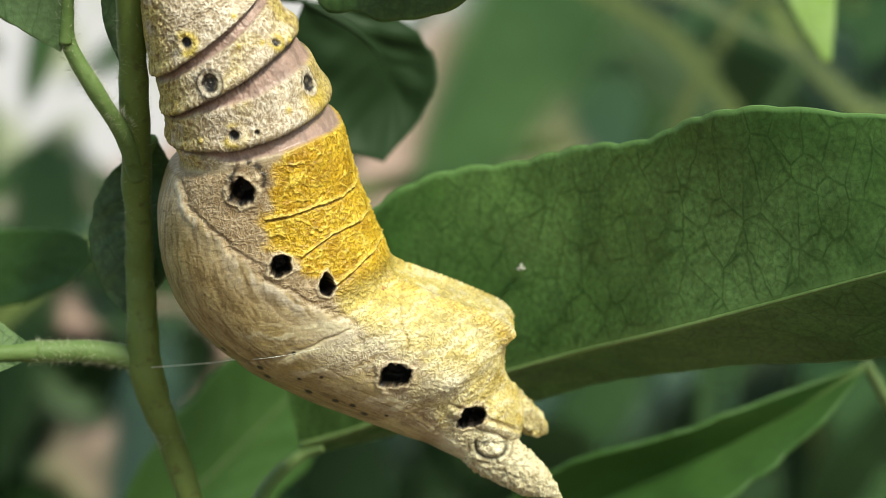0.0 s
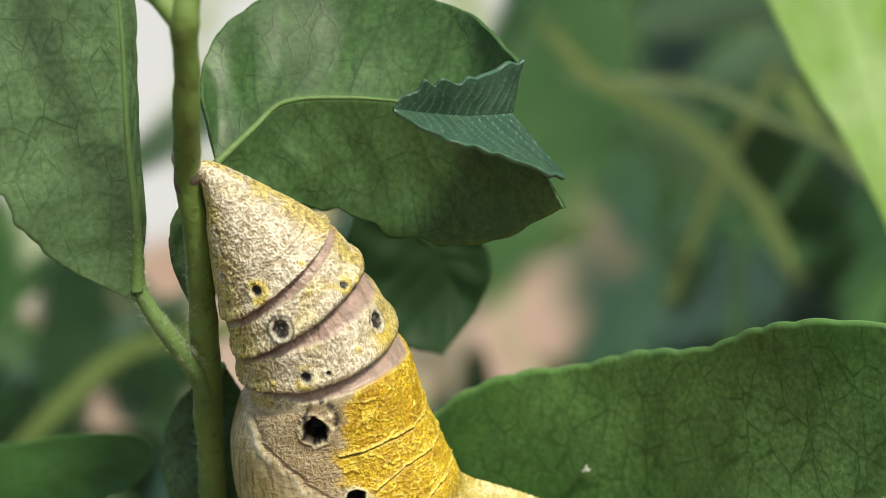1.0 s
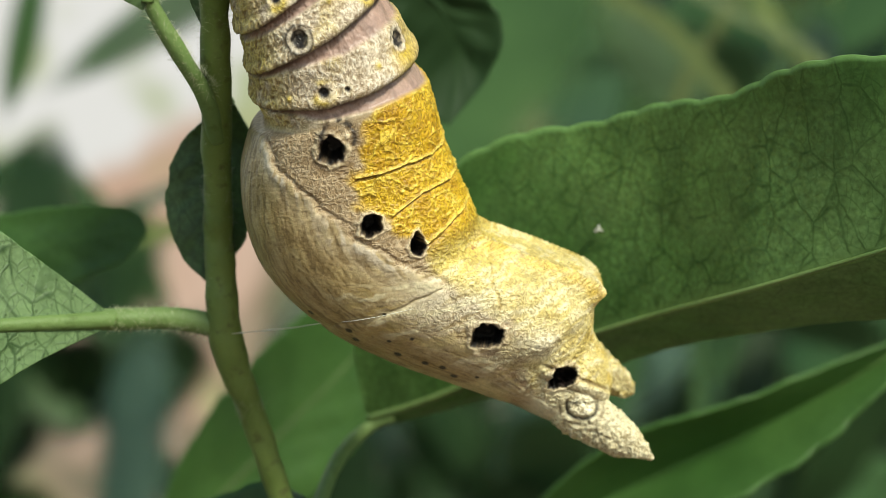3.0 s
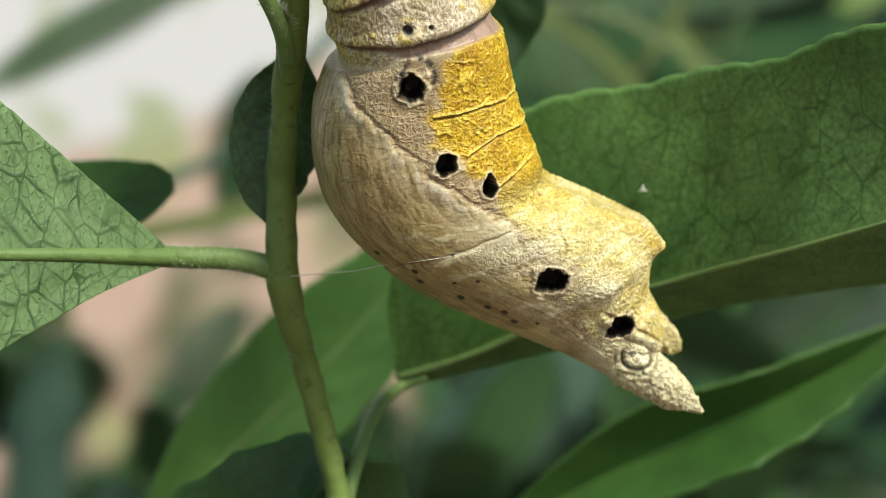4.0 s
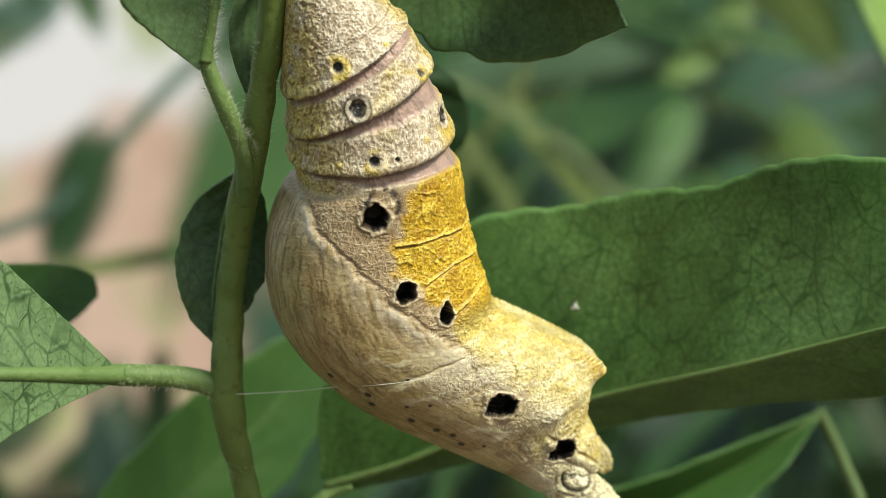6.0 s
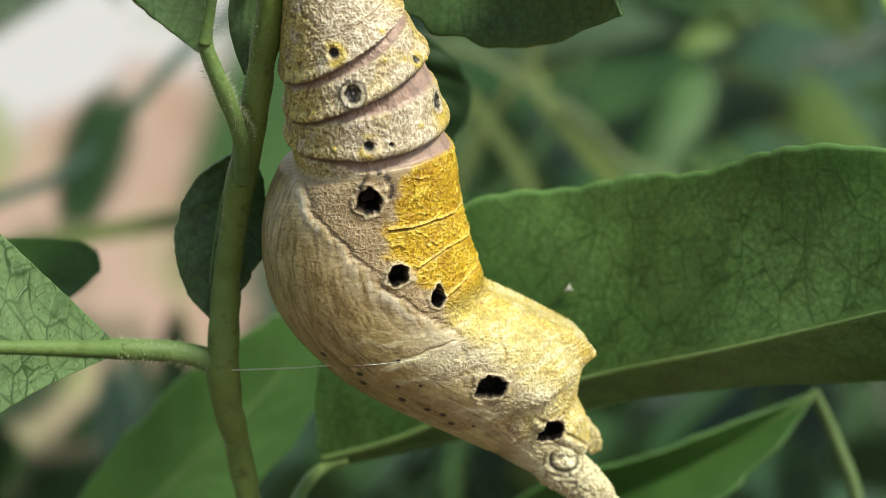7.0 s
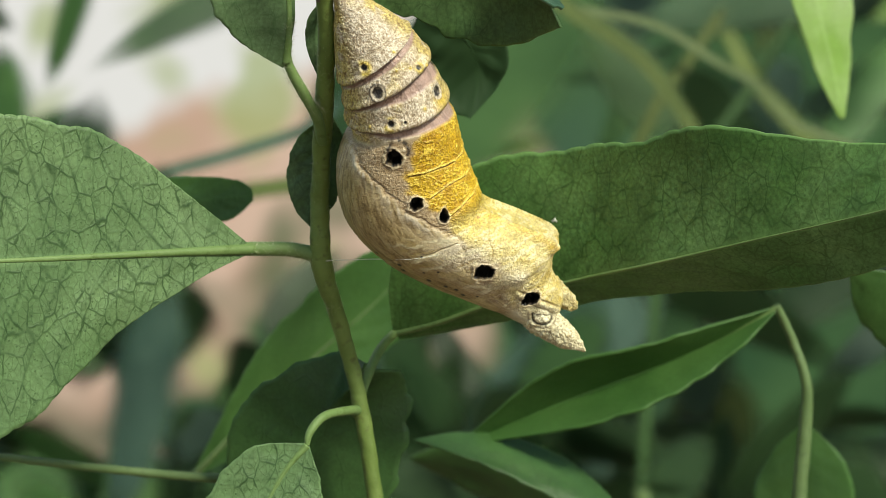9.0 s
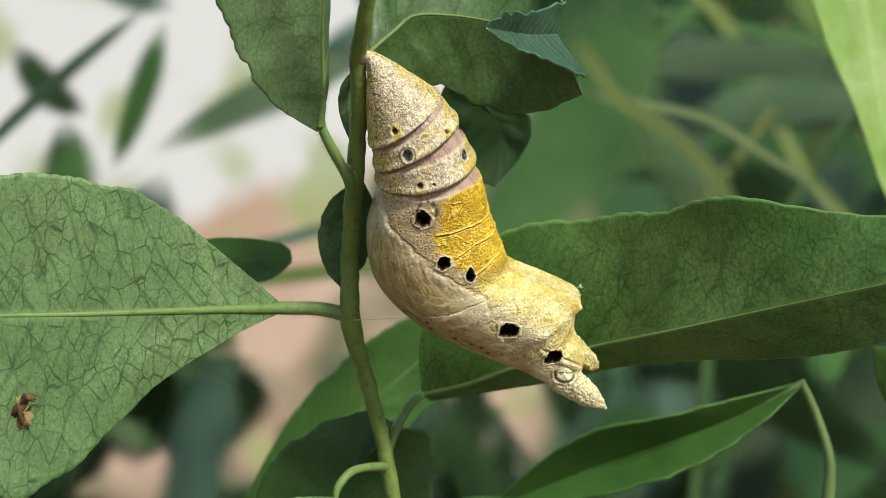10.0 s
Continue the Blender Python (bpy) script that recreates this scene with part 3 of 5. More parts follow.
    veins = np.clip(1 - np.abs(2 * fractal((P + warp * 0.6) * 1.25 + 19, 77, 2) - 1) * 9.0, 0, 1)
    C = lay(C, np.array([0.80, 0.62, 0.10]), back * veins * (1 - smoothstep(12.6, 13.8, S)) * 0.75)
    lift += back * veins * 0.06 * (1 - smoothstep(12.6, 13.8, S))
    for line in LINES:
        a = np.array(line, float)[::-1]
        d = (S - np.interp(A, a[:, 1], a[:, 0]) - 0.10 * (mid - 0.5)) / 0.05
        f = np.exp(-d ** 2) * (A < a[-1, 1])
        C = lay(C, np.array([0.80, 0.64, 0.14]), f * 0.85)
        C = lay(C, np.array([0.20, 0.11, 0.015]), np.exp(-((d - 1.9) / 0.8) ** 2) * (A < a[-1, 1]) * 0.8)
        lift += 0.09 * f - 0.09 * np.exp(-((d - 2.2) / 1.2) ** 2) * (A < a[-1, 1])
    head = smoothstep(15.2, 17.5, S)
    C = lay(C, cream, head * smoothstep(0.45, 0.65, big) * 0.6)
    C = lay(C, np.array([0.60, 0.44, 0.10]), head * smoothstep(0.55, 0.7, mid) * smoothstep(70, 20, A) * 0.7)
    C = lay(C, np.array([0.66, 0.60, 0.46]), np.exp(-((S - 15.6) / 1.3) ** 2 - ((A - 82) / 16) ** 2) * 0.75)

    brush = fractal(np.stack([S * 6.0 + 2 * warp[:, 0] + 0.03 * A, A * 0.08 + 1.5 * warp[:, 1], near * 3.0], 1) + 83, 61, 2)
    thorax = smoothstep(13.2, 14.4, S) * (1 - smoothstep(110, 125, A))
    C = lay(C, np.array([0.40, 0.30, 0.07]), thorax * smoothstep(0.54, 0.68, brush) * 0.28)
    C = lay(C, np.array([0.80, 0.74, 0.50]), thorax * smoothstep(0.47, 0.28, brush) * 0.6)
    lift += thorax * 0.036 * (0.5 - brush)
    lift -= 0.80 * smoothstep(12.7, 14.3, S) * (1 - smoothstep(15.6, 17.6, S)) * np.exp(-(A / 48) ** 2)
    crest = smoothstep(13.2, 14.2, S) * (1 - smoothstep(18.2, 19.0, S))
    crest_at = np.interp(S, [13, 15, 17, 18, 19], [14, 20, 26, 22, 16])
    lift += crest * (0.28 * np.exp(-((A - crest_at) / 7) ** 2) - 0.22 * np.exp(-((A - crest_at - 16) / 8) ** 2))
    C = lay(C, lemon * np.array([1.0, 0.86, 0.5]), crest * np.exp(-((A - crest_at - 4) / 5) ** 2) * 0.6)
    collar = np.exp(-((S - np.interp(A, [0, 11, 55, 72, 90], [14.0, 14.1, 15.3, 16.4, 16.8])) / 0.06) ** 2) * (A < 75)
    lift -= 0.07 * collar
    C = lay(C, np.array([0.42, 0.30, 0.08]), collar * 0.5)
    knob = np.exp(-((S - 18.1) / 0.7) ** 2 - ((A - 80) / 13) ** 2) * near
    lift += 0.45 * knob
    C = lay(C, np.array([0.74, 0.68, 0.52]), knob * 0.8)

    # collar and cheek
    C, lift = cheek(P, C, lift, near, fine, brown)
    lift += crest * 0.09 * np.abs(np.sin(S * 21)) * np.exp(-((A - crest_at) / 4) ** 2)

    # rings between the abdominal segments
    for lip, width in zip(LIPS, BANDS):
        x = S - along(lip, A)
        w = along(width, A)
        inside = smoothstep(0.0, 0.02, x) * (1 - smoothstep(w - 0.02, w + 0.05, x))
        C = lay(C, pink * (0.85 + 0.35 * mid[:, None]), inside)
        # shadow below the lip, painted on as a dark brown line
        C = lay(C, brown * 0.55, np.exp(-((x - 0.015) / 0.07) ** 2) * 0.97)
        lift += -0.36 * inside * (1 - 0.4 * np.clip(x / np.maximum(w, 0.05), 0, 1)) + 0.20 * np.exp(-((x + 0.10) / 0.14) ** 2) * (x < 0.02)
        creases = smoothstep(0.82, 0.97, np.abs(np.sin(A * 0.115 + 4 * big)))
        lift += 0.03 * inside * creases
        C = lay(C, pink * 0.6, inside * creases * 0.5)

    # holes, ringed spots and dots
    def away(ps, pa):
        q, _ = body_points(np.array([ps]), np.radians([pa]))
        return np.linalg.norm(P - q, axis=1)

    squash = [(1, 1, 1), (1, 1, 1), (1.35, 1, 0.8), (0.72, 1, 1.15), (0.95, 1, 0.95)]
    for k, (ps, pa, r) in enumerate(HOLES):
        q, _ = body_points(np.array([ps]), np.radians([pa]))
        d = np.linalg.norm((P - q) * np.array(squash[k]), axis=1) * (1 + 0.55 * (fractal(P * 1.9 + 5 * ps, 21, 3) - 0.5) * 2) / r
        d = np.where(near, d, 9)
        C = lay(C, np.array([0.70, 0.60, 0.42]), np.exp(-((d - 1.22) / 0.16) ** 2) * 0.8)
        C = lay(C, brown * 0.6, np.exp(-((d - 1.05) / 0.06) ** 2) * 0.8)
        C = lay(C, black, 1 - smoothstep(1.0, 1.04, d))
        if k == 4:
            C = lay(C, np.array([0.14, 0.09, 0.085]), (1 - smoothstep(0.85, 0.97, d)) * smoothstep(0.5, 0.58, fine))
        lift += -1.3 * (1 - smoothstep(0.86, 0.98, d)) + 0.10 * np.exp(-((d - 1.2) / 0.18) ** 2)
    stain = away(8.75, 92)
    C = lay(C, black * 4, np.exp(-((stain - 0.74) / 0.17) ** 2) * (S < 9.05) * near * smoothstep(0.34, 0.46, fine) * 0.95)
    C = lay(C, np.array([0.22, 0.14, 0.07]), np.exp(-((away(9.1, 95) - 0.95) / 0.3) ** 2) * near * smoothstep(0.4, 0.6, mid) * 0.6)
    for ps, pa, r in RINGS:
        for other in (near, ~near):
            d = np.where(other, np.linalg.norm(P - body_points(np.array([ps]), np.radians([pa if other is near else -pa]))[0], axis=1), 9) / r
            d = d * (1 + 0.4 * (mid - 0.5))
            C = lay(C, np.array([0.02, 0.015, 0.012]), np.exp(-((d - 1.02) / 0.11) ** 2) * 0.9 * smoothstep(0.25, 0.5, mid))
            C = lay(C, np.array([0.62, 0.56, 0.46]), np.exp(-((d - 0.82) / 0.11) ** 2) * 0.85)
            C = lay(C, np.array([0.02, 0.016, 0.014]), (1 - smoothstep(0.60, 0.72, d)) * (0.72 + 0.28 * smoothstep(0.35, 0.5, fine)))
            lift += 0.08 * np.exp(-((d - 0.95) / 0.25) ** 2) - 0.12 * (1 - smoothstep(0.3, 0.7, d))
    for k, (ps, pa, r) in enumerate(DOTS):
        d = np.where(near, away(ps, pa), 9) / r
        if k == 4:
            C = lay(C, np.array([0.40, 0.20, 0.10]), (1 - smoothstep(0.7, 1.1, d)) * smoothstep(0.5, 0.6, fine))
        else:
            C = lay(C, np.array([0.60, 0.46, 0.06]), np.exp(-((d - 1.5) / 0.75) ** 2) * (0.85 if r > 0.15 else 0.1) * smoothstep(0.25, 0.5, mid))
            lift += 0.05 * np.exp(-((d - 1.5) / 0.5) ** 2)
            C = lay(C, black * 2, 1 - smoothstep(0.7, 1.05, d))
            lift += -0.15 * (1 - smoothstep(0.6, 1.1, d))
    for ps, pa, r in ((7.50, 57, 0.15), (6.42, 52, 0.12), (6.75, 30, 0.14), (6.1, 70, 0.10), (5.1, 60, 0.12), (7.25, 120, 0.12)):
        d = np.where(near, away(ps, pa), 9) / r
        C = lay(C, np.array([0.70, 0.54, 0.08]), np.exp(-d ** 2) * 0.95)
        lift += 0.09 * np.exp(-d ** 2)
    C = lay(C, np.array([0.62, 0.45, 0.04]), np.exp(-((S - 7.62) / 0.22) ** 2 - ((A - 30) / 13) ** 2) * 0.85 * near * smoothstep(0.56, 0.68, away(7.42, 29)))
    for ps, pa in ((14.48, 145), (15.21, 133), (16.55, 133), (17.09, 130), (17.39, 127), (18.12, 123), (15.9, 122), (14.9, 105), (16.1, 112), (15.6, 139), (17.8, 133)):
        d = away(ps, pa) / (0.21 if pa > 125 else 0.12)
        C = lay(C, black * 1.5, (1 - smoothstep(0.6, 1.1, d * (0.7 + 0.6 * mid))) * 0.95)

    lift += 0.025 * (fine - 0.5) + 0.10 * (big - 0.5)
    lift *= np.interp(S, [0, 1, 3], [0.2, 0.5, 1.0])
    P = P + N * lift[:, None]
    wrinkle = 0.5 * abdomen + (1 - abdomen) * (0.10 + 0.45 * flank + 0.12 * back * (1 - smoothstep(12.5, 14.0, S)) + 0.05 * head)
    for lip, width in zip(LIPS, BANDS):
        x = S - along(lip, A)
        wrinkle = wrinkle * (1 - 0.85 * smoothstep(0.0, 0.02, x) * (1 - smoothstep(0.0, 0.05, x - along(width, A))))
    wrinkle = np.maximum(wrinkle, 0.75 * np.exp(-((S - 16.0) / 1.2) ** 2 - ((A - 88) / 16) ** 2))
    me = grid_mesh("pupal_case", P * U, rows, cols, closed=True)
    put_skin(me, C, wrinkle)
    case = finish("pupal_case", me, SHELL, top)

    # the two horns of the head
    for name, at, tip, wide, deep in (("head_horn", (11.3, 7.2, -12.2), (15.0, 7.0, -14.75), 1.32, 1.3), ("head_horn", (12.2, 9.3, -10.0), (14.55, 10.0, -11.7), 1.05, 1.0)):
        horn(name, at, tip, wide, deep, top, cream, lemon, brown)
    # the tuft of silk and hooks at the tip
    tube("cremaster", [(-5.3, -2.3, 12.55), (-5.0, -2.55, 12.4), (-4.6, -2.6, 12.2)], [0.42, 0.36, 0.3], DARK_HORN, top, "dark brown tip pad", n=14, sides=16, lumps=0.3)
    tube("tip_ring", [(-5.12, -1.9, 11.35), (-5.1, -2.3, 11.9), (-5.08, -2.6, 12.3)], [0.58, 0.66, 0.62], DARK_HORN, top, "dark ring round the stem", n=24, sides=28, lumps=0.35)
    tube("silk_pad", [(-5.08, -2.6, 12.25), (-5.0, -3.0, 12.7), (-4.95, -3.3, 13.0)], [0.62, 0.66, 0.56], GREY_SILK, top, "greyish silk pad round the stem", n=24, sides=28, lumps=0.35)
    return top


def cheek(P, C, lift, near, fine, brown):
    """The pale cheek under a raised collar, with a crescent on it."""
    u = ((P[:, 0] - 9.4) * 2.7 - (P[:, 2] + 10.2) * 1.1) / 2.92
    v = ((P[:, 0] - 9.4) * 1.1 + (P[:, 2] + 10.2) * 2.7) / 2.92
    run = smoothstep(-0.4, 0.5, u) * (1 - smoothstep(3.2, 4.2, u)) * near
    under = smoothstep(0.1, -0.1, v) * smoothstep(-0.6, 0.8, u) * near
    pale = np.array([0.75, 0.70, 0.50]) * (0.85 + 0.3 * fine[:, None])
    C = C * (1 - 0.75 * under[:, None]) + pale * 0.75 * under[:, None]
    groove = np.exp(-((v - 0.30) / 0.09) ** 2) * run
    below = np.exp(-((v + 0.34) / 0.09) ** 2) * run
    beads = 0.75 + 0.25 * np.sin(u * 11)
    band = np.exp(-(v / 0.22) ** 2) * run
    lift = lift + 0.26 * band * beads - 0.12 * groove - 0.08 * below
    C = C * (1 - 0.6 * band[:, None]) + np.array([0.70, 0.65, 0.46]) * 0.6 * band[:, None]
    C = C * (1 - 0.75 * np.maximum(groove, 0.7 * below)[:, None]) + brown * 0.75 * np.maximum(groove, 0.7 * below)[:, None]
    x, z = P[:, 0] - 11.45, P[:, 2] + 11.95
    d = np.hypot(x, z * 1.12)
    arc = np.exp(-((d - 0.78) / 0.10) ** 2) * smoothstep(0.35, 0.0, z + 0.1 * x) * near
    rings = np.exp(-((d - 1.12) / 0.07) ** 2) * smoothstep(0.2, -0.1, z) * near
    bar = np.exp(-((z - 0.12) / 0.07) ** 2) * (np.abs(x) < 0.72) * near * (fine > 0.42)
    disc = (1 - smoothstep(0.55, 0.66, d)) * near
    C = C * (1 - disc[:, None] * 0.7) + np.array([0.74, 0.70, 0.52]) * 0.7 * disc[:, None]
    dark = np.clip(np.maximum(arc, 0.8 * bar), 0, 1)
    C = C * (1 - 0.97 * dark[:, None]) + np.array([0.02, 0.016, 0.012]) * 0.97 * dark[:, None]
    C = C * (1 - 0.5 * rings[:, None]) + brown * 0.5 * rings[:, None]
    return C, lift - 0.10 * arc - 0.05 * rings + 0.06 * disc


def smooth_horn(x, blunt):
    """The half width of a horn along its length; a blunt one ends in a round knob."""
    if blunt:
        return np.sqrt(np.clip(1 - x ** 3, 0, 1)) * (1 - 0.35 * x)
    return np.sqrt(np.clip(1 - x ** 7, 0, 1)) * (1 - 0.78 * x + 0.16 * np.sin(np.pi * x))


def put_skin(me, C, wrinkle):
    at = me.attributes.new("wrinkle", "FLOAT", "POINT")
    at.data.foreach_set("value", np.clip(wrinkle, 0, 1).astype(np.float32))
    at = me.color_attributes.new("skin", "FLOAT_COLOR", "POINT")
    at.data.foreach_set("color", np.concatenate([np.clip(C, 0, 1), np.ones((len(C), 1))], 1).astype(np.float32).ravel())


def horn(name, at, tip, wide, deep, parent, cream, lemon, brown):
    rows, cols = 110, 110
    at, tip = np.array(at, float), np.array(tip, float)
    t = tip - at
    length = np.linalg.norm(t)
    t /= length
    b = np.array([0.15, -1.0, 0.1])
    b -= t * (b @ t)
    b /= np.linalg.norm(b)
    n = np.cross(b, t)
    s = np.linspace(-0.35, 1, rows)
    th = np.linspace(0, 2 * np.pi, cols, endpoint=False)
    S, T = (a.ravel() for a in np.meshgrid(s, th, indexing="ij"))
    x = np.clip(S, 0, 1)
    r = smooth_horn(x, deep < 1.2)
    r = np.where(S < 0, r * np.sqrt(np.clip(1 - (S / 0.36) ** 2, 0, 1)), r)
    N = n * np.cos(T)[:, None] + b * np.sin(T)[:, None]
    P = at + t * (S * length)[:, None] + n * (np.cos(T) * wide * r)[:, None] + b * (np.sin(T) * deep * r)[:, None]
    mid, fine = fractal(P * 1.5 + 60, 2, 3), fractal(P * 4 + 90, 3, 3)
    C = cream[None] * (0.65 + 0.4 * mid[:, None])
    edge = smoothstep(0.3, 0.9, np.abs(np.cos(T)))[:, None] * smoothstep(0.3, 0.5, mid)[:, None]
    C = C * (1 - 0.6 * edge) + lemon[None] * 0.6 * edge
    bumps = smoothstep(0.5, 0.72, lattice(P * 4.2 + 7, 91))
    creases = np.clip(1 - np.abs(2 * fractal(P * 2.6 + 41, 87, 2) - 1) * 5.0, 0, 1)
    C = C * (1 - 0.55 * creases[:, None]) + np.array([0.36, 0.28, 0.10]) * 0.55 * creases[:, None]
    C = C * (1 - 0.4 * bumps[:, None]) + np.array([0.86, 0.82, 0.60]) * 0.4 * bumps[:, None]
    lift = 0.14 * (fine - 0.5) + 0.34 * (mid - 0.5) + 0.07 * bumps - 0.07 * creases
    if deep > 1.2:
        C, lift = cheek(P, C, lift, np.sin(T) > 0, fine, brown)
    P = P + N * lift[:, None]
    me = grid_mesh(name, P * U, rows, cols, closed=True)
    put_skin(me, C, np.full(len(C), 0.75))
    return finish(name, me, SHELL, parent)


chrysalis = build_chrysalis()

# ---------- the plant that carries it ----------
twig = thing("leafy_twig", (-5.5, 10, -30))
tagged(twig, "slender green twig with broad leathery leaves, rising from the ground", "plant")
tube("stem", [(6, 14, -600), (4.6, 14, -350), (3.8, 14, -210), (3.2, 14, -130), (2.4, 14, -85), (1.5, 13.7, -58), (0.6, 13.5, -42), (-0.4, 13.3, -34), (-1.4, 13.1, -28.3), (-2.2, 13, -23.3), (-3.4, 12.6, -17.5), (-4.8, 11.0, -12.3), (-5.85, 9.3, -8.5), (-6.0, 8.3, -4.3), (-5.85, 6.6, -0.5), (-5.45, 3.2, 3.8), (-5.15, 0.2, 8.1), (-5.1, -2.6, 12.2), (-4.6, -6.0, 14.1), (-4.2, -8.0, 16.2), (-4.1, -9.0, 17.4), (-3.8, -9.2, 18.6), (-3.2, -9.4, 20.5), (-2, -10, 26), (1, -12, 45)],
     [1.6, 1.5, 1.4, 1.2, 1.05, 0.9, 0.8, 0.72, 0.68, 0.66, 0.64, 0.66, 0.86, 0.74, 0.7, 0.72, 0.65, 0.62, 0.58, 0.56, 0.62, 0.5, 0.45, 0.4, 0.3], STEM, twig, n=420, sides=20, lumps=0.12)
tube("side_shoot", [(-4.1, -9.0, 17.2), (-5.1, -9.0, 18.5), (-6.5, -9.1, 19.9), (-9, -9.5, 25)], [0.5, 0.42, 0.4, 0.35], STALK, twig)
big_leaf = leaf(twig, LEAF_BIG, [(0.6, 21, -13.6), (4.6, 19, -12.3), (9.8, 16, -10.0), (15.5, 12, -8.1), (20.6, 7, -6.6), (27.4, 2, -4.5), (34.3, -3, -2.4), (42, -8, 0.2), (52, -12, 4)],
                [(0.3, 20.5, -12.6), (0.5, 18, -7.2), (5.6, 14.5, 0.0), (13.2, 11.5, 2.1), (19.0, 7, 3.0), (24.0, 2, 3.8), (34.1, -3, 2.7), (42, -8, 3.3), (52, -12, 4)],
                [(1.3, 21, -14.1), (5.6, 20, -13.1), (11.1, 18, -11.7), (17.5, 15, -9.7), (23.9, 11, -8.9), (30.2, 5, -8.0), (35.7, 0, -6.3), (43, -6, -2.5), (52, -12, 4)],
                "broad leathery dark green leaf with a wavy edge", stalk_radius=0.34, wave=0.45, n=(380, 60), rib_mat=VEIN, ribs=12, seed=4, tooth_count=97, teeth=0.035, rim=0.6)
big_stalk = tube("leaf_stalk", [(-2.7, 13.3, -20.7), (-1.95, 15.0, -17.8), (-0.9, 18.2, -15.5), (0.6, 20.9, -14.1), (2.2, 20.5, -13.5)], [0.34, 0.42, 0.4, 0.36, 0.2], VEIN, twig, n=50)
near_leaf = leaf(twig, LEAF_NEAR, [(-11.2, 8, -7.3), (-15.6, 5, -7.4), (-21.0, 2, -7.6), (-26.3, -1, -7.8), (-31.5, -4, -7.9), (-38, -8, -8), (-46, -12, -8)],
     [(-11.2, 8, -7.2), (-16.2, 5, -2.8), (-21.4, 2, 1.1), (-26.3, -1, 2.5), (-31.5, -4, 2.4), (-39, -8, -1), (-46, -12, -8)],
     [(-11.2, 8, -7.5), (-15.7, 5, -9.9), (-21.0, 2, -13.9), (-26.0, -1, -19.2), (-31.0, -4, -21.3), (-39, -8, -17), (-46, -12, -8)],
     "broad pale green leaf with a fine net of veins", stalk=[(-5.8, 9.3, -7.9), (-8.2, 8.9, -7.35), (-11.4, 8, -7.3), (-15.2, 5.4, -7.4)], stalk_radius=0.58, wave=0.35, n=(380, 64), rib_mat=VEIN, teeth=0.025, tooth_count=110, ribs=10, rib=0.15)
leaf(twig, LEAF_FOLD, [(-8.1, 0, 6.9), (-7.8, -1, 9.7), (-7.9, -2, 13.3), (-7.8, -3, 17.0), (-7.8, -4, 20.6), (-8.5, -6, 32)],
     [(-8.3, 0, 6.5), (-10.9, -1.6, 8.0), (-13.0, -3, 10.4), (-14.6, -4, 13.5), (-15.6, -5, 19), (-8.5, -6, 32)],
     [(-8.0, 0, 7.2), (-7.5, -0.6, 10.2), (-7.5, -1.4, 13.8), (-7.4, -2.2, 17.0), (-7.3, -3.2, 20.6), (-8.4, -6, 32)],
     "pale green leaf folded along its midrib", stalk=[(-5.65, 5.0, 1.2), (-5.9, 3.0, 2.9), (-6.9, 1.2, 4.8), (-7.95, 0.2, 6.9), (-7.85, -0.4, 8.4)], stalk_radius=0.42, wave=0.3, n=(120, 50), rib_mat=VEIN, teeth=0.04, rib=0.15)
leaf(twig, LEAF_CURL, [(-5.3, 8, 3.4), (-6.2, 9, 1.2), (-6.6, 9, -1.2), (-6.8, 9, -3.6), (-6.7, 9, -5.6)], [(-5.3, 8, 3.4), (-7.7, 9, 1.6), (-8.7, 9, -1.2), (-8.1, 9, -4.0), (-6.7, 9, -5.6)], [(-5.2, 8, 3.4), (-4.2, 9, 1.2), (-4.0, 9, -1.2), (-4.9, 9, -3.6), (-6.6, 9, -5.6)],
     "small dark green leaf behind the stem", stalk=[(-5.6, 5.0, 1.2), (-5.5, 6.8, 3.0), (-5.3, 8, 3.4)], stalk_radius=0.3, rib_mat=STALK, wave=0.25)
leaf(twig, LEAF_FOLD, [(-5.0, 1.0, 12.0), (-5.9, 2.0, 10.2), (-6.1, 2.6, 8.0), (-5.6, 3.2, 5.6)], [(-5.0, 1.0, 12.0), (-6.6, 2.0, 10.4), (-6.8, 2.6, 8.2), (-5.7, 3.2, 5.6)], [(-4.9, 1.0, 12.0), (-5.2, 2.6, 10.2), (-5.2, 3.2, 8.0), (-5.5, 3.2, 5.6)], "narrow dark leaf seen edge-on beside the stem", wave=0.1)
curled = leaf(twig, LEAF_CURL, [(-4.5, 2.5, 13.0), (-2.7, 3.0, 14.7), (-1.1, 3.4, 16.0), (2.0, 3.6, 16.1), (5.3, 3.2, 15.6), (8.1, 2.2, 15.0), (9.8, 0.5, 14.5)],
              [(-5.1, 2.5, 16.2), (-5.1, 4.4, 18.5), (-3.0, 5.4, 21.0), (1.2, 6.0, 22.2), (5.4, 5.6, 21.6), (8.6, 3.4, 19.7), (10.3, -0.5, 16.7)],
              [(-4.1, 2.8, 12.6), (-2.5, 4.2, 11.3), (-0.4, 5.2, 11.0), (2.1, 6.0, 10.4), (4.6, 6.2, 9.2), (8.9, 4.0, 8.8), (12.1, 0.0, 9.8)],
              "round dark green leaf with its tip curled over", stalk=[(-5.0, -2.0, 11.6), (-4.8, 1, 12.1), (-4.5, 2.5, 13.0)], stalk_radius=0.26, wave=0.45, n=(150, 80), teeth=0.035, cup=-0.5, rib=0.25, rib_mat=VEIN, ribs=6, tooth_count=46)
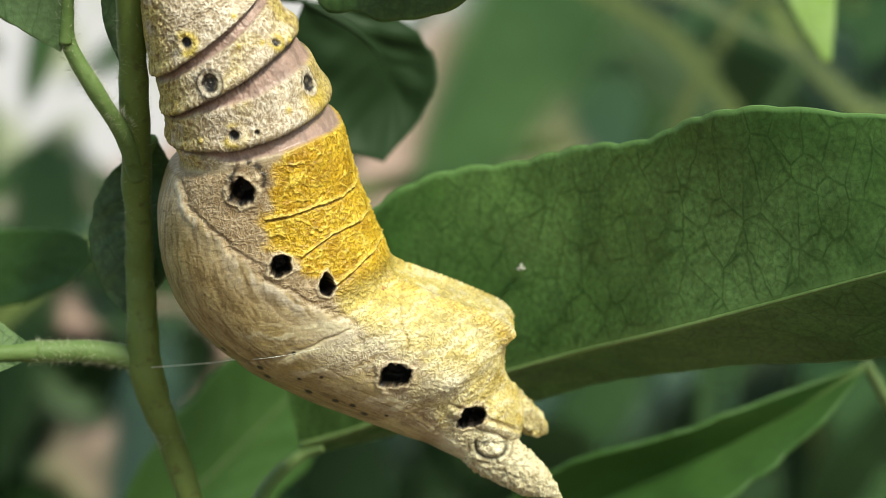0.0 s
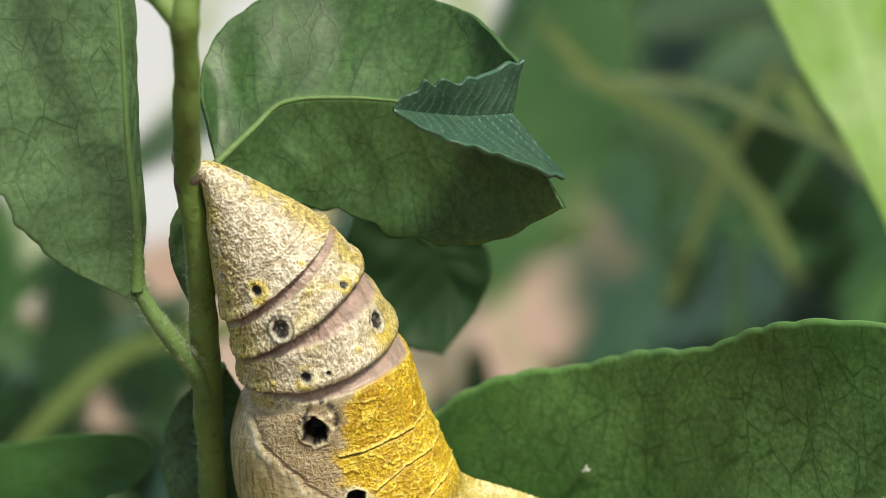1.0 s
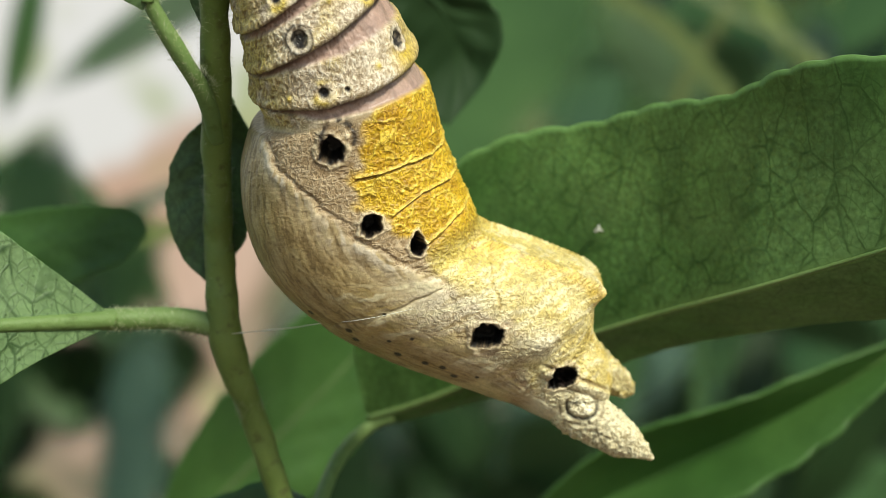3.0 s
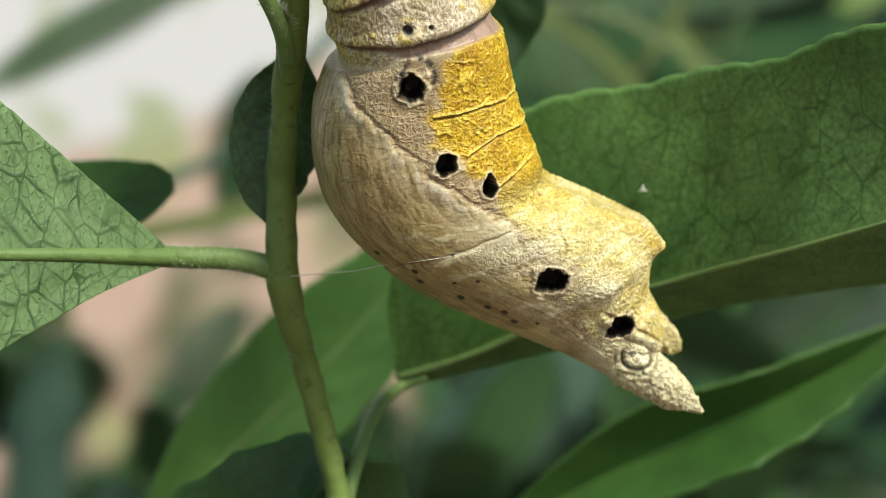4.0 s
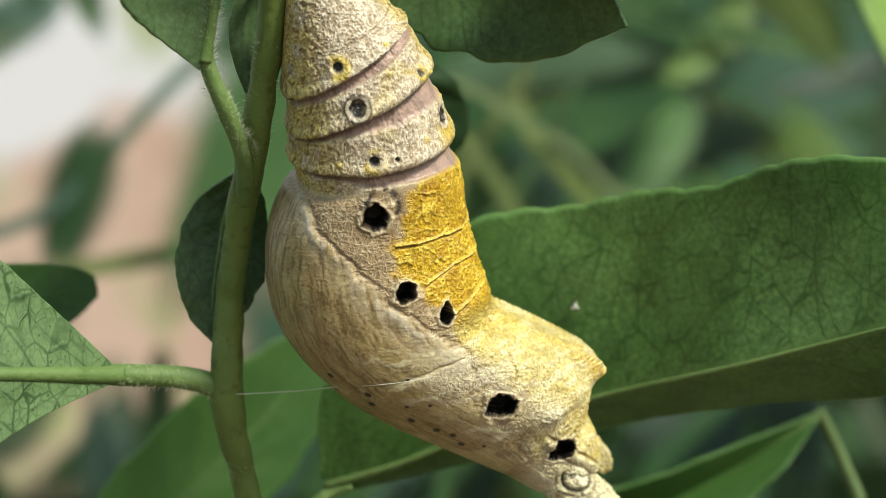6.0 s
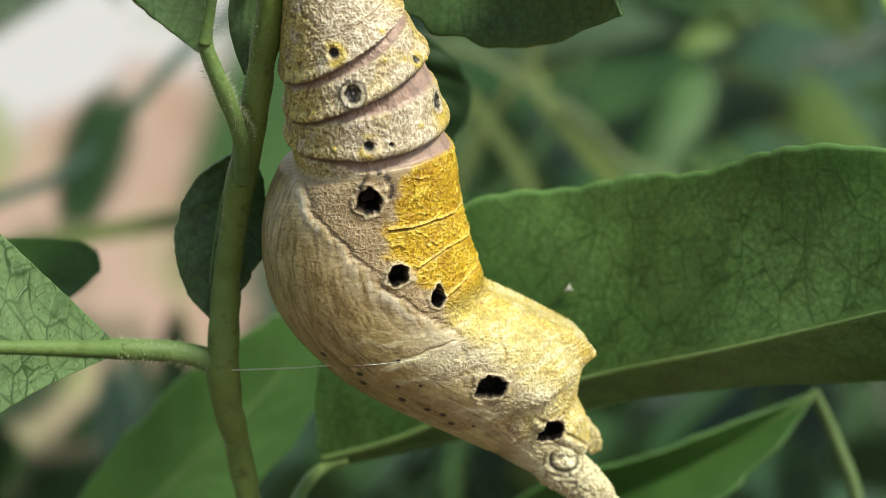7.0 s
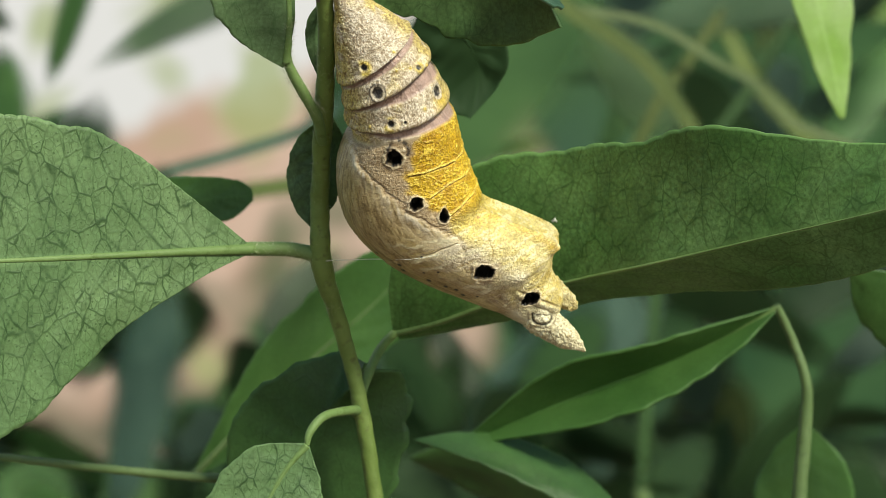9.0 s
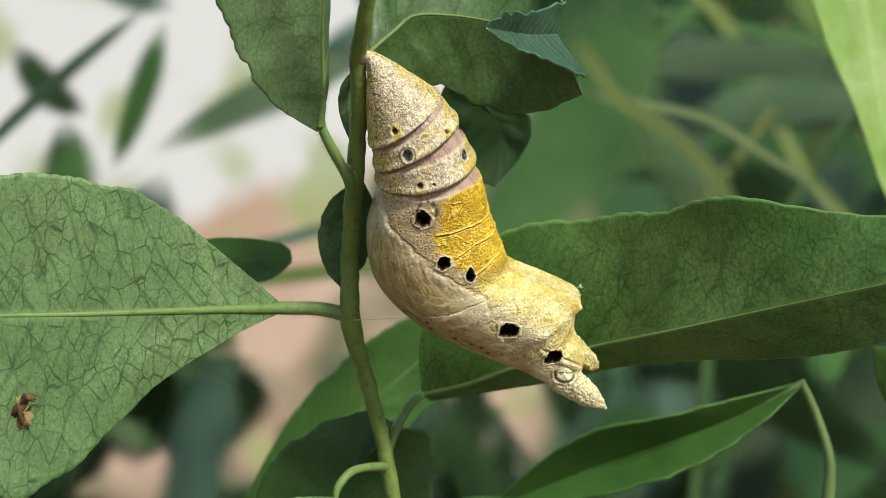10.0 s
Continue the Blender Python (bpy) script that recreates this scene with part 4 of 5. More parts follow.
leaf(curled, LEAF_FACE, [(4.3, -3.2, 14.3), (6.1, -2.3, 14.15), (7.9, -1.4, 14.1), (9.75, 0.4, 14.4)], [(4.3, -3.2, 14.5), (5.9, -3.3, 15.4), (8.0, -2.3, 15.6), (10.35, -0.6, 16.7)], [(4.3, -3.2, 14.2), (6.0, -3.4, 13.1), (8.8, -2.9, 12.1), (12.25, -0.7, 10.8)],
     "bluish green upper face of the folded leaf tip", wave=0.25, teeth=0.16, tooth_count=22, ribs=12, rib=0.8, n=(90, 60), name="folded_tip", seed=9, rim=0.7)
# no shadow reaches this leaf; shade is put into its dark colour
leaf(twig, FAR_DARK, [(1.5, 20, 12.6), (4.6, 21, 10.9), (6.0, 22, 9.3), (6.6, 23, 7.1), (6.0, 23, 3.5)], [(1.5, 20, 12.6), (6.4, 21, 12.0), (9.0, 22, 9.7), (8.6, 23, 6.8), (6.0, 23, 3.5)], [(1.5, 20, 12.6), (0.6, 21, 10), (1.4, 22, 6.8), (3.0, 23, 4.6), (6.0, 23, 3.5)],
     "green leaf behind the chrysalis, its shade put into the dark colour", stalk=[(-5.3, 2.0, 8.0), (-3.0, 12, 11.4), (1.5, 20, 12.6)], stalk_radius=0.25, rib_mat=FAR_DARK, wave=0.6, rim=0.0, ribs=5)
leaf(twig, LEAF_NEAR, [(-6.6, 6, -22.4), (-8.4, 5.6, -24.6), (-10, 5, -28), (-11, 4, -33), (-12, 3, -40)], [(-6.8, 6, -22.2), (-11.0, 5.6, -22.7), (-14.6, 5, -27), (-15.5, 4, -33), (-12, 3, -40)], [(-6.4, 6, -22.5), (-5.4, 5.6, -25.6), (-4.9, 5, -29), (-7, 4, -35), (-12, 3, -40)],
     "pale green leaf on a hooked stalk", stalk=[(-2.75, 13.3, -20.7), (-3.9, 9.5, -20.2), (-5.4, 7.2, -20.3), (-6.4, 6.2, -21.4), (-6.6, 6, -22.4)], stalk_radius=0.36, rib_mat=VEIN, rib=0.15)
leaf(twig, LEAF_DARK, [(-3.6, 14, -19), (-5.5, 17, -21.5), (-7.5, 18, -25), (-9, 19, -31), (-10, 20, -40)], [(-2.4, 14.5, -17), (-5.2, 17.5, -16.6), (-11.6, 18, -19.6), (-14.5, 19, -26), (-12, 20, -40)], [(-2.4, 15, -17.5), (0.8, 17.5, -18.6), (1.0, 18, -24), (-2, 19, -32), (-9, 20, -40)],
     "broad dark green leaf hanging below the node", wave=0.4, rib_mat=None, rib=0.2)

# marks on the leaves
def blotch(parent, at, size, mat, label, seed):
    """A small irregular flake lying on a leaf."""
    bm = bmesh.new()
    rng = np.random.default_rng(seed)
    n = 40
    wob = 1 + 0.35 * np.sin(np.arange(n) * 2 * np.pi / n * 3 + seed) + 0.18 * rng.normal(size=n)
    ring = []
    for k in range(n):
        a = 2 * np.pi * k / n
        ring.append(bm.verts.new(Vector((at[0] + size[0] * wob[k] * math.cos(a), at[1] + 0.03 * math.sin(5 * a), at[2] + size[1] * wob[k] * math.sin(a))) * U))
    back = [bm.verts.new(v.co + Vector((0, 0.12 * U, 0))) for v in ring]
    bm.faces.new(ring)
    for k in range(n):
        bm.faces.new((ring[k], back[k], back[(k + 1) % n], ring[(k + 1) % n]))
    return part("blotch", bm, mat, parent, label)


DEAD = plain("dead_leaf", (0.085, 0.05, 0.025), 0.8, 0.5, 900.0)
RIND = plain("leaf_scar", (0.30, 0.22, 0.10), 0.8, 0.4, 900.0)
PALE = plain("pale_fluff", (0.42, 0.44, 0.38), 0.9, 0.3, 2500.0)
blotch(near_leaf, (-29.6, -3.25, -15.3), (0.75, 1.15), RIND, "pale brown scar", 2)
blotch(near_leaf, (-29.6, -3.4, -15.0), (0.55, 0.85), DEAD, "dark brown dead patch", 5)
blotch(near_leaf, (-28.9, -3.6, -14.0), (0.55, 0.3), DEAD, "dark brown dead patch", 8)
blotch(big_leaf, (13.1, 12.0, -3.5), (0.2, 0.15), PALE, "white fluff", 3)

# silk girdle
thread = tube("silk_thread", [(-6.2, 8.5, -8.2), (-4.9, 8.4, -8.1), (-2.4, 7.2, -7.9), (-0.98, 4.9, -7.7), (0.56, 2.9, -7.6), (2.06, 2.2, -7.38), (3.4, 2.0, -7.1)], [0.022, 0.022, 0.010], SILK, None, n=60, sides=6, lumps=0)
tagged(thread, "fine white silk thread between the stem and the chrysalis", "thread")


def fuzz(parent, points, radius, count, length, seed):
    """Short pale hairs round a stalk, as one mesh."""
    rng = np.random.default_rng(seed)
    c = spline(points, 200)
    t = np.gradient(c, axis=0)
    verts, faces = [], []
    for k in range(count):
        i = rng.integers(0, 200)
        d = np.cross(t[i], rng.normal(size=3))
        d /= np.linalg.norm(d)
        d = d + 0.5 * rng.normal(size=3)
        d /= np.linalg.norm(d)
        a = c[i] + d * radius * 0.9
        e = np.cross(d, t[i])
        e = e / np.linalg.norm(e) * 0.012
        f = np.cross(d, e)
        m = len(verts)
        verts += [tuple((a + e) * U), tuple((a - e * 0.5 + f * 0.8) * U), tuple((a - e * 0.5 - f * 0.8) * U), tuple((a + d * length * rng.uniform(0.4, 1.2) + t[i] / np.linalg.norm(t[i]) * 0.1) * U)]
        faces += [(m, m + 1, m + 3), (m + 1, m + 2, m + 3), (m + 2, m, m + 3)]
    me = bpy.data.meshes.new("hairs")
    me.from_pydata(verts, [], faces)
    return tagged(finish("hairs", me, HAIR, parent), kind="stuff")


fuzz(twig, [(-5.9, 9.3, -8.0), (-8.2, 8.9, -7.4), (-11.3, 8, -7.3)], 0.6, 900, 0.34, 1)
fuzz(twig, [(-5.7, 2.6, 3.2), (-6.9, 1.2, 4.8), (-8.0, 0.2, 6.9), (-7.8, -1, 9.7)], 0.45, 900, 0.34, 2)
fuzz(twig, [(-4.8, 11.0, -12.3), (-5.85, 9.3, -8.5), (-6.0, 8.3, -4.3), (-5.85, 6.6, -0.5), (-5.45, 3.2, 3.8), (-5.15, 0.2, 8.1)], 0.68, 2600, 0.32, 3)

# ---------- surroundings ----------
ground = finish("ground", grid_mesh("ground", np.array([(x, y, -600) for y in (-300000, 300000) for x in (-300000, 300000)]) * U, 2, 2), SOIL, None)
tagged(ground, kind="structure")


def backdrop_material():
    """The blurred garden far behind: pinkish paving in gaps between dark greenery, its sun and shade put into glowing
    colours.
    """
    m = bpy.data.materials.new("distant_garden")
    m.use_nodes = True
    nt = m.node_tree
    nt.nodes.remove(nt.nodes["Principled BSDF"])
    co = objcoord(nt)
    sep = nt.nodes.new("ShaderNodeSeparateXYZ")
    nt.links.new(co, sep.inputs[0])

    def plane(x, z, level, wobble):
        """A slope across the backdrop, its edge broken by soft noise."""
        total = nt.nodes.new("ShaderNodeMath")
        total.operation, total.inputs[1].default_value = "MULTIPLY_ADD", x
        nt.links.new(sep.outputs["X"], total.inputs[0])
        total.inputs[2].default_value = level
        rise = nt.nodes.new("ShaderNodeMath")
        rise.operation, rise.inputs[1].default_value = "MULTIPLY_ADD", z
        nt.links.new(sep.outputs["Z"], rise.inputs[0])
        nt.links.new(total.outputs[0], rise.inputs[2])
        add = nt.nodes.new("ShaderNodeMath")
        add.operation = "ADD"
        nt.links.new(rise.outputs[0], add.inputs[0])
        nt.links.new(noisy(nt, co, wobble, 2.0), add.inputs[1])
        return add.outputs[0]

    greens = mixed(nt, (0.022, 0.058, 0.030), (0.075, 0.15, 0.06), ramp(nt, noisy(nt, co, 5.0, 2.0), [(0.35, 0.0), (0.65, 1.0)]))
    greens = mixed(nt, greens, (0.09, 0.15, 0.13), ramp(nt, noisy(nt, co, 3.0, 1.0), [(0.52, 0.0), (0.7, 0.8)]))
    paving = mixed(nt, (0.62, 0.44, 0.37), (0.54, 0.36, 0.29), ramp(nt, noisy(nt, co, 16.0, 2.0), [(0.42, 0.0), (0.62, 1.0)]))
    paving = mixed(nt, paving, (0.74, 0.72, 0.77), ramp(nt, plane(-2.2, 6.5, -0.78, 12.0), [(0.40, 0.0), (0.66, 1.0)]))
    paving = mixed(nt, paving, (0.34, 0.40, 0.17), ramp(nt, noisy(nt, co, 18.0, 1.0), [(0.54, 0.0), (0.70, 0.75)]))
    # brown tone painted for paving in shade, blended into the painted sunlit pink
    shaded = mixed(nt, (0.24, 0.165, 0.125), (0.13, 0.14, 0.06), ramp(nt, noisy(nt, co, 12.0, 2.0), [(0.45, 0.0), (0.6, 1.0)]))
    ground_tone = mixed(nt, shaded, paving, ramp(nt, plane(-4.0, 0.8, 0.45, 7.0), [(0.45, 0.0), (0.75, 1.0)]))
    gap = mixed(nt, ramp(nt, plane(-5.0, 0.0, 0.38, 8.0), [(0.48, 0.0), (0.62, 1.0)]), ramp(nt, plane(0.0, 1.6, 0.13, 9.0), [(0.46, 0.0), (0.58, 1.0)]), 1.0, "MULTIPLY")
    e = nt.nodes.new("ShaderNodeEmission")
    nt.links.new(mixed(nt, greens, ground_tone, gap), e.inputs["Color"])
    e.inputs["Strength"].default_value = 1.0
    nt.links.new(e.outputs[0], nt.nodes["Material Output"].inputs["Surface"])
    return m


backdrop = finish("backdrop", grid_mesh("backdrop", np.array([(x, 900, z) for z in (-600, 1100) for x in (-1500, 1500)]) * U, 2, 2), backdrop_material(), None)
tagged(backdrop, kind="structure")

# young leaf hanging at the side
young = thing("hanging_leaf", (40, 50, 80))
tagged(young, "bright yellow-green young leaf hanging from above", "leaf")
leaf(young, LEAF_LIGHT, [(35, 50, 75), (38.5, 50, 48), (40.5, 50, 34), (43.0, 50, 22), (45.0, 50, 15), (46.2, 50, 9.9)], [(35, 50, 75), (32.0, 49, 49), (34.4, 49, 34), (40.0, 49, 22), (43.0, 49.5, 15), (45.9, 50, 10)], [(35, 50, 75), (46, 52, 48), (47.6, 52, 34), (47.1, 51.5, 22), (47.0, 51, 15), (46.5, 50, 10)],
     stalk=[(34, 50, 90), (34.5, 50, 83), (35, 50, 75)], wave=0.3, rib=0.2, stalk_radius=0.4)

# twig with narrow leaves
narrow = thing("narrow_leaved_twig", (38, 27, -200))
tagged(narrow, "thin green twig with long narrow glossy leaves", "plant")
tube("stem", [(42, 30, -600), (41.5, 29, -350), (41, 28.5, -200), (40.7, 28, -120), (40.4, 27.6, -78), (40.1, 27.3, -52), (39.4, 29, -36), (38.6, 30, -27.7), (38.8, 30, -20.6), (38.7, 30, -16.8), (37.4, 30.5, -12.9), (35.6, 30, -9.7)], [1.6, 1.5, 1.3, 1.15, 1.0, 0.88, 0.8, 0.7, 0.62, 0.5, 0.42, 0.36], FAR_STALK, narrow, n=160)
leaf(narrow, LEAF_MID, [(35.6, 30, -9.9), (30.5, 31, -13.2), (24.5, 32, -16.2), (16.5, 33, -19.8), (7, 35, -24.5)], [(35.6, 30, -9.8), (29.6, 29, -11.8), (22.8, 28, -14.0), (15.0, 29.5, -16.6), (7, 35, -24.5)], [(35.7, 30, -10.2), (31.6, 28.5, -14.2), (26.6, 28, -17.9), (19.2, 29, -21.2), (7, 35, -24.5)], "long narrow green leaf folded into a trough", wave=0.3, rib=0.5, rib_mat=VEIN, stalk_radius=0.3)
simple_leaf(narrow, LEAF_DARK, (24, 33, -31), (3, 32, -23.8), 3.0, (0, 0, 2.2), "dark leaf in shade", 55)
simple_leaf(narrow, LEAF_MID, (42.6, 45, -21.5), (43.5, 46, -40), 5.0, (0, 0, 0), "green leaf hanging low", 15, VEIN, 31)
simple_leaf(narrow, LEAF_DARK, (3, 60, -28.6), (30, 60, -39), 4.5, (0, 0, 3), "dark glossy leaf low in the shade", 35, None, 32)
simple_leaf(narrow, LEAF_MID, (42, 29, -6), (54, 32, -18), 3.0, (0, 0, 1), "narrow green leaf", 20)

# shrub behind, placed and sized to fit the camera's view, set back for blur
shrub = thing("shrub", (40, 110, -200))
tagged(shrub, "green shrub with long leaves and crossing stalks, out of focus", "shrub")
tube("stem", [(95, 300, -600), (88, 300, -300), (70, 290, -100), (64, 288.8, -60)], [5.0, 4.0, 2.5, 2.0], FAR_STALK, shrub, n=60)
blade([(64, 288.8, -75), (65.0, 288.8, -30), (67.7, 288.8, 15), (79, 288.8, 30), (88, 288.8, 43), (96, 288.8, 58.5), (112, 288.8, 86.5), (122, 288.8, 153)], 2.2, FAR_MID, shrub)
blade([(128, 292, -4), (108, 292.2, 23.5), (88, 288.8, 43.3), (80.5, 288.8, 54.8), (65.5, 288.8, 79.3), (53, 288.8, 92), (35, 292.2, 118), (20, 292, 150)], 3.2, FAR_OLIVE, shrub)
blade([(40, 290.5, 84), (63, 290.5, 81.2), (82, 288.8, 78.6), (102, 288.8, 77), (131, 288.8, 72.5), (165, 288, 66)], 2.8, FAR_MID, shrub)
blade([(10, 274.8, 10), (17.0, 274.8, 27.0), (30.8, 285.2, 52.7), (42.2, 288.8, 70.0), (56.0, 288.8, 84.9), (66.0, 288.8, 100.5), (80, 288, 125)], 2.8, FAR_MID, shrub)
simple_leaf(shrub, FAR_MID, (41.8, 253.8, 82.5), (-2.0, 255.5, -2.8), 17.0, (2.5, 0, 0), "broad green leaf with a pale midrib", 10, FAR_STALK, 2, soft=0.45)
simple_leaf(shrub, FAR_TEAL, (73.0, 306.2, -8.0), (17.0, 309.8, -58.8), 14.0, (-2, 0, 2), "bluish green leaf", 25, FAR_STALK, 3, soft=0.45)
simple_leaf(shrub, FAR_MID, (55.5, 302.8, -11.5), (27.5, 299.2, -57.0), 10.5, (0, 0, 0), "green leaf", 35, None, 4, soft=0.45)
simple_leaf(shrub, FAR_OLIVE, (111.5, 425.2, -29.0), (101.0, 428.8, -102.5), 19.2, (0, 0, 0), "pale olive leaf", 20, FAR_STALK, 5, soft=0.45)
simple_leaf(shrub, FAR_TEAL, (80.0, 358.8, 70.8), (160.5, 362.2, 77.8), 12.2, (0, 0, 3), "bluish green leaf", 45, FAR_STALK, 6, soft=0.45)
simple_leaf(shrub, FAR_TEAL, (125.5, 365.8, 51.5), (185.0, 365.8, 58.5), 12.2, (0, 0, 3), "bluish green leaf", 40, None, 7, soft=0.45)
simple_leaf(shrub, FAR_TEAL, (73.0, 365.8, 90.0), (57.2, 372.8, 55.0), 11.4, (0, 0, 0), "bluish leaf", 10, None, 8, soft=0.45)
simple_leaf(shrub, FAR_TEAL, (118.5, 372.8, 65.5), (97.5, 376.2, 20.0), 11.4, (0, 0, 0), "bluish leaf", 10, None, 9, soft=0.45)
simple_leaf(shrub, FAR_TEAL, (90.5, 341.2, 20.0), (48.5, 344.8, -4.5), 14.0, (0, 0, 0), "bluish green leaf", 30, None, 10, soft=0.45)
simple_leaf(shrub, FAR_DARK, (150.0, 341.2, 20.0), (101.0, 337.8, -22.0), 14.0, (0, 0, 0), "dark green leaf", 25, None, 11, soft=0.45)
simple_leaf(shrub, FAR_DARK, (73.0, 358.8, 58.5), (111.5, 362.2, 16.5), 14.0, (0, 0, 0), "dark green leaf", 25, None, 12, soft=0.45)

simple_leaf(shrub, FAR_PALE, (47, 240, 47), (104, 240, 55), 6.5, (0, 0, 3), "pale bluish leaf", 30, None, 23, soft=0.45)
simple_leaf(shrub, FAR_PALE, (36, 262, 62), (96, 262, 64), 6.0, (0, 0, 4), "pale bluish leaf", 30, None, 24, soft=0.45)
blade([(20, 200, 58), (31.0, 200, 44.9), (37.8, 200, 40.9), (47.0, 200, 34.7), (54.1, 200, 26.2), (57.6, 200, 20.9), (64, 200, 6)], 2.4, FAR_OLIVE, shrub)
blade([(24, 210, 47), (36.6, 210, 45.7), (50.4, 210, 43.6), (63.3, 210, 36.8), (71.5, 210, 32.7), (78.8, 210, 25.6), (85.8, 210, 23.1), (104, 210, 16)], 1.3, FAR_TAN, shrub)
blade([(41, 214, 4), (49.2, 214, 21.2), (53.3, 214, 30.6), (57.6, 214, 36.5), (66, 214, 50)], 2.0, FAR_OLIVE, shrub)

# shrub on the bright side
bright_side = thing("shrub", (-25, 110, -200))
tagged(bright_side, "sparse green shrub before sunlit paving, out of focus", "shrub")
tube("stem", [(-150, 290, -600), (-140, 290, -300), (-118, 280, -110), (-112, 275, -70)], [5.0, 4.0, 2.2, 1.8], FAR_STALK, bright_side, n=60)
blade([(-114, 275, -80), (-104, 271.2, -35), (-91.5, 271.2, -18.5), (-67.0, 271.2, 2.5), (-48.3, 271.2, 6.0), (-30.8, 271.2, 9.5), (-14.2, 271.2, 13.0), (3.0, 271.2, 16.5), (24.0, 271.2, 21.8), (40, 271, 25)], 3.0, FAR_OLIVE, bright_side)
blade([(-110, 323.8, -4), (-88.0, 323.8, 4.2), (-62.6, 323.8, 14.6), (-41.3, 323.8, 21.9), (-19.9, 323.8, 32.2), (3.0, 323.8, 58.5), (20.5, 323.8, 76.0)], 2.6, FAR_TEAL, bright_side)
tube("stem", [(-45, 25, -25.4), (-33.4, 25, -26.2), (-24.5, 25, -26.8), (-15.5, 25, -27.2), (-8, 24, -27)], [0.3, 0.35, 0.4, 0.4], FAR_STALK, bright_side)
leaf(bright_side, LEAF_MID, [(-34, 25, -6), (-26, 25, -4.4), (-19.4, 25, -3.2), (-14.8, 25, -2.5), (-12.4, 25, -2.2)], [(-34, 25, -6), (-26, 25, -2.0), (-19, 25, -0.9), (-14.4, 25, -0.8), (-12.6, 25, -1.5)], [(-34, 25, -6), (-26, 25, -6.8), (-19, 25, -5.8), (-14.4, 25, -4.4), (-12.4, 25, -2.7)], "green leaf with a blunt tip", wave=0.2)
leaf(bright_side, LEAF_MID, [(-19, 45, -30), (-12, 45, -22), (-6, 45, -16), (-0.5, 45, -10.5), (5, 45, -3)], [(-19, 45, -30), (-13.4, 44, -18.0), (-7.8, 44, -10.8), (-1.4, 44, -5.8), (5, 45, -3)], [(-19, 45, -30), (-8, 45, -24), (-1.6, 45, -18), (3.6, 45, -11), (5, 45, -3)], "broad green leaf with a pale midrib", rib_mat=FAR_STALK, stalk_radius=0.5, wave=0.4)
simple_leaf(bright_side, LEAF_MID, (-5, 48, -20), (3.5, 49, -5), 2.0, (0, 0, 0), "narrow bright leaf", 20, None, 13)
simple_leaf(bright_side, FAR_TEAL, (-60.0, 323.8, -8.0), (-72.0, 323.8, -85.0), 12.0, (0, 0, 0), "tall bluish dark leaf", 30, None, 14, soft=0.45)
simple_leaf(bright_side, FAR_DARK, (-11.0, 323.8, 55.0), (-23.2, 323.8, 9.5), 9.6, (0, 0, 0), "dark green leaf", 20, None, 15, soft=0.45)
simple_leaf(bright_side, FAR_DARK, (-62.0, 316.8, 18.5), (-67.5, 316.8, -18.5), 9.6, (0, 0, 0), "dark green leaf", 20, None, 16, soft=0.45)
simple_leaf(bright_side, FAR_DARK, (-74.0, 288.8, 34.0), (-88.0, 288.8, -18.5), 11.4, (0, 0, 0), "dark green leaf", 20, None, 17, soft=0.45)
simple_leaf(bright_side, FAR_MID, (-105.5, 306.2, 48.0), (-98.5, 306.2, 6.0), 8.8, (0, 0, 0), "green leaf", 20, None, 18, soft=0.45)
simple_leaf(bright_side, FAR_DARK, (-25.0, 341.2, -29.0), (-11.0, 341.2, -85.0), 17.5, (0, 0, 0), "dark green leaf", 20, None, 19, soft=0.45)
simple_leaf(bright_side, FAR_MID, (-100.0, 323.8, -64.0), (-58.0, 323.8, -118.0), 11.0, (0, 0, 0), "green leaf", 20, None, 20, soft=0.45)
simple_leaf(bright_side, FAR_DARK, (-98.5, 341.2, 2.5), (-112.5, 341.2, -64.0), 14.0, (0, 0, 0), "dark green leaf", 20, None, 21, soft=0.45)
simple_leaf(bright_side, FAR_TEAL, (-18.0, 358.8, 93.5), (-53.0, 358.8, 69.0), 8.8, (0, 0, 0), "bluish green leaf", 20, None, 22, soft=0.45)

# thick foliage farther off
hedge = thing("hedge", (100, 350, -300))
tagged(hedge, "dense dark green hedge far out of focus", "hedge")
rng = np.random.default_rng(5)
# gaps left in the foliage to fit the camera's view, showing the painted paving: slopes across and up, half width, half
# height
GAPS = [(0.0, 0.07, 0.05, 0.06), (-0.10, 0.085, 0.05, 0.045), (-0.045, -0.11, 0.014, 0.014), (-0.001, -0.107, 0.012, 0.012), (-0.195, -0.118, 0.03, 0.022), (-0.109, -0.072, 0.018, 0.024), (-0.13, -0.124, 0.018, 0.014),
        (-0.088, -0.01, 0.02, 0.026), (0.069, -0.07, 0.012, 0.015), (0.035, 0.018, 0.018, 0.014), (0.149, 0.024, 0.015, 0.012), (0.14, -0.042, 0.022, 0.010), (0.271, -0.027, 0.02, 0.015)]
# sun and shade on the hedge put into leaf colours, by where they hang
SHADE, SUNNY, MIXED = [FAR_DARK, FAR_DARK, FAR_DARK, FAR_DARK, FAR_DARK, FAR_TEAL], [FAR_SUNLIT, FAR_TEAL, FAR_OLIVE, FAR_SUNLIT, FAR_MID, FAR_MID], [FAR_DARK, FAR_DARK, FAR_MID, FAR_TEAL]
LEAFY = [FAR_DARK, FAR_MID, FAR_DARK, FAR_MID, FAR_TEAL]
leaves = []
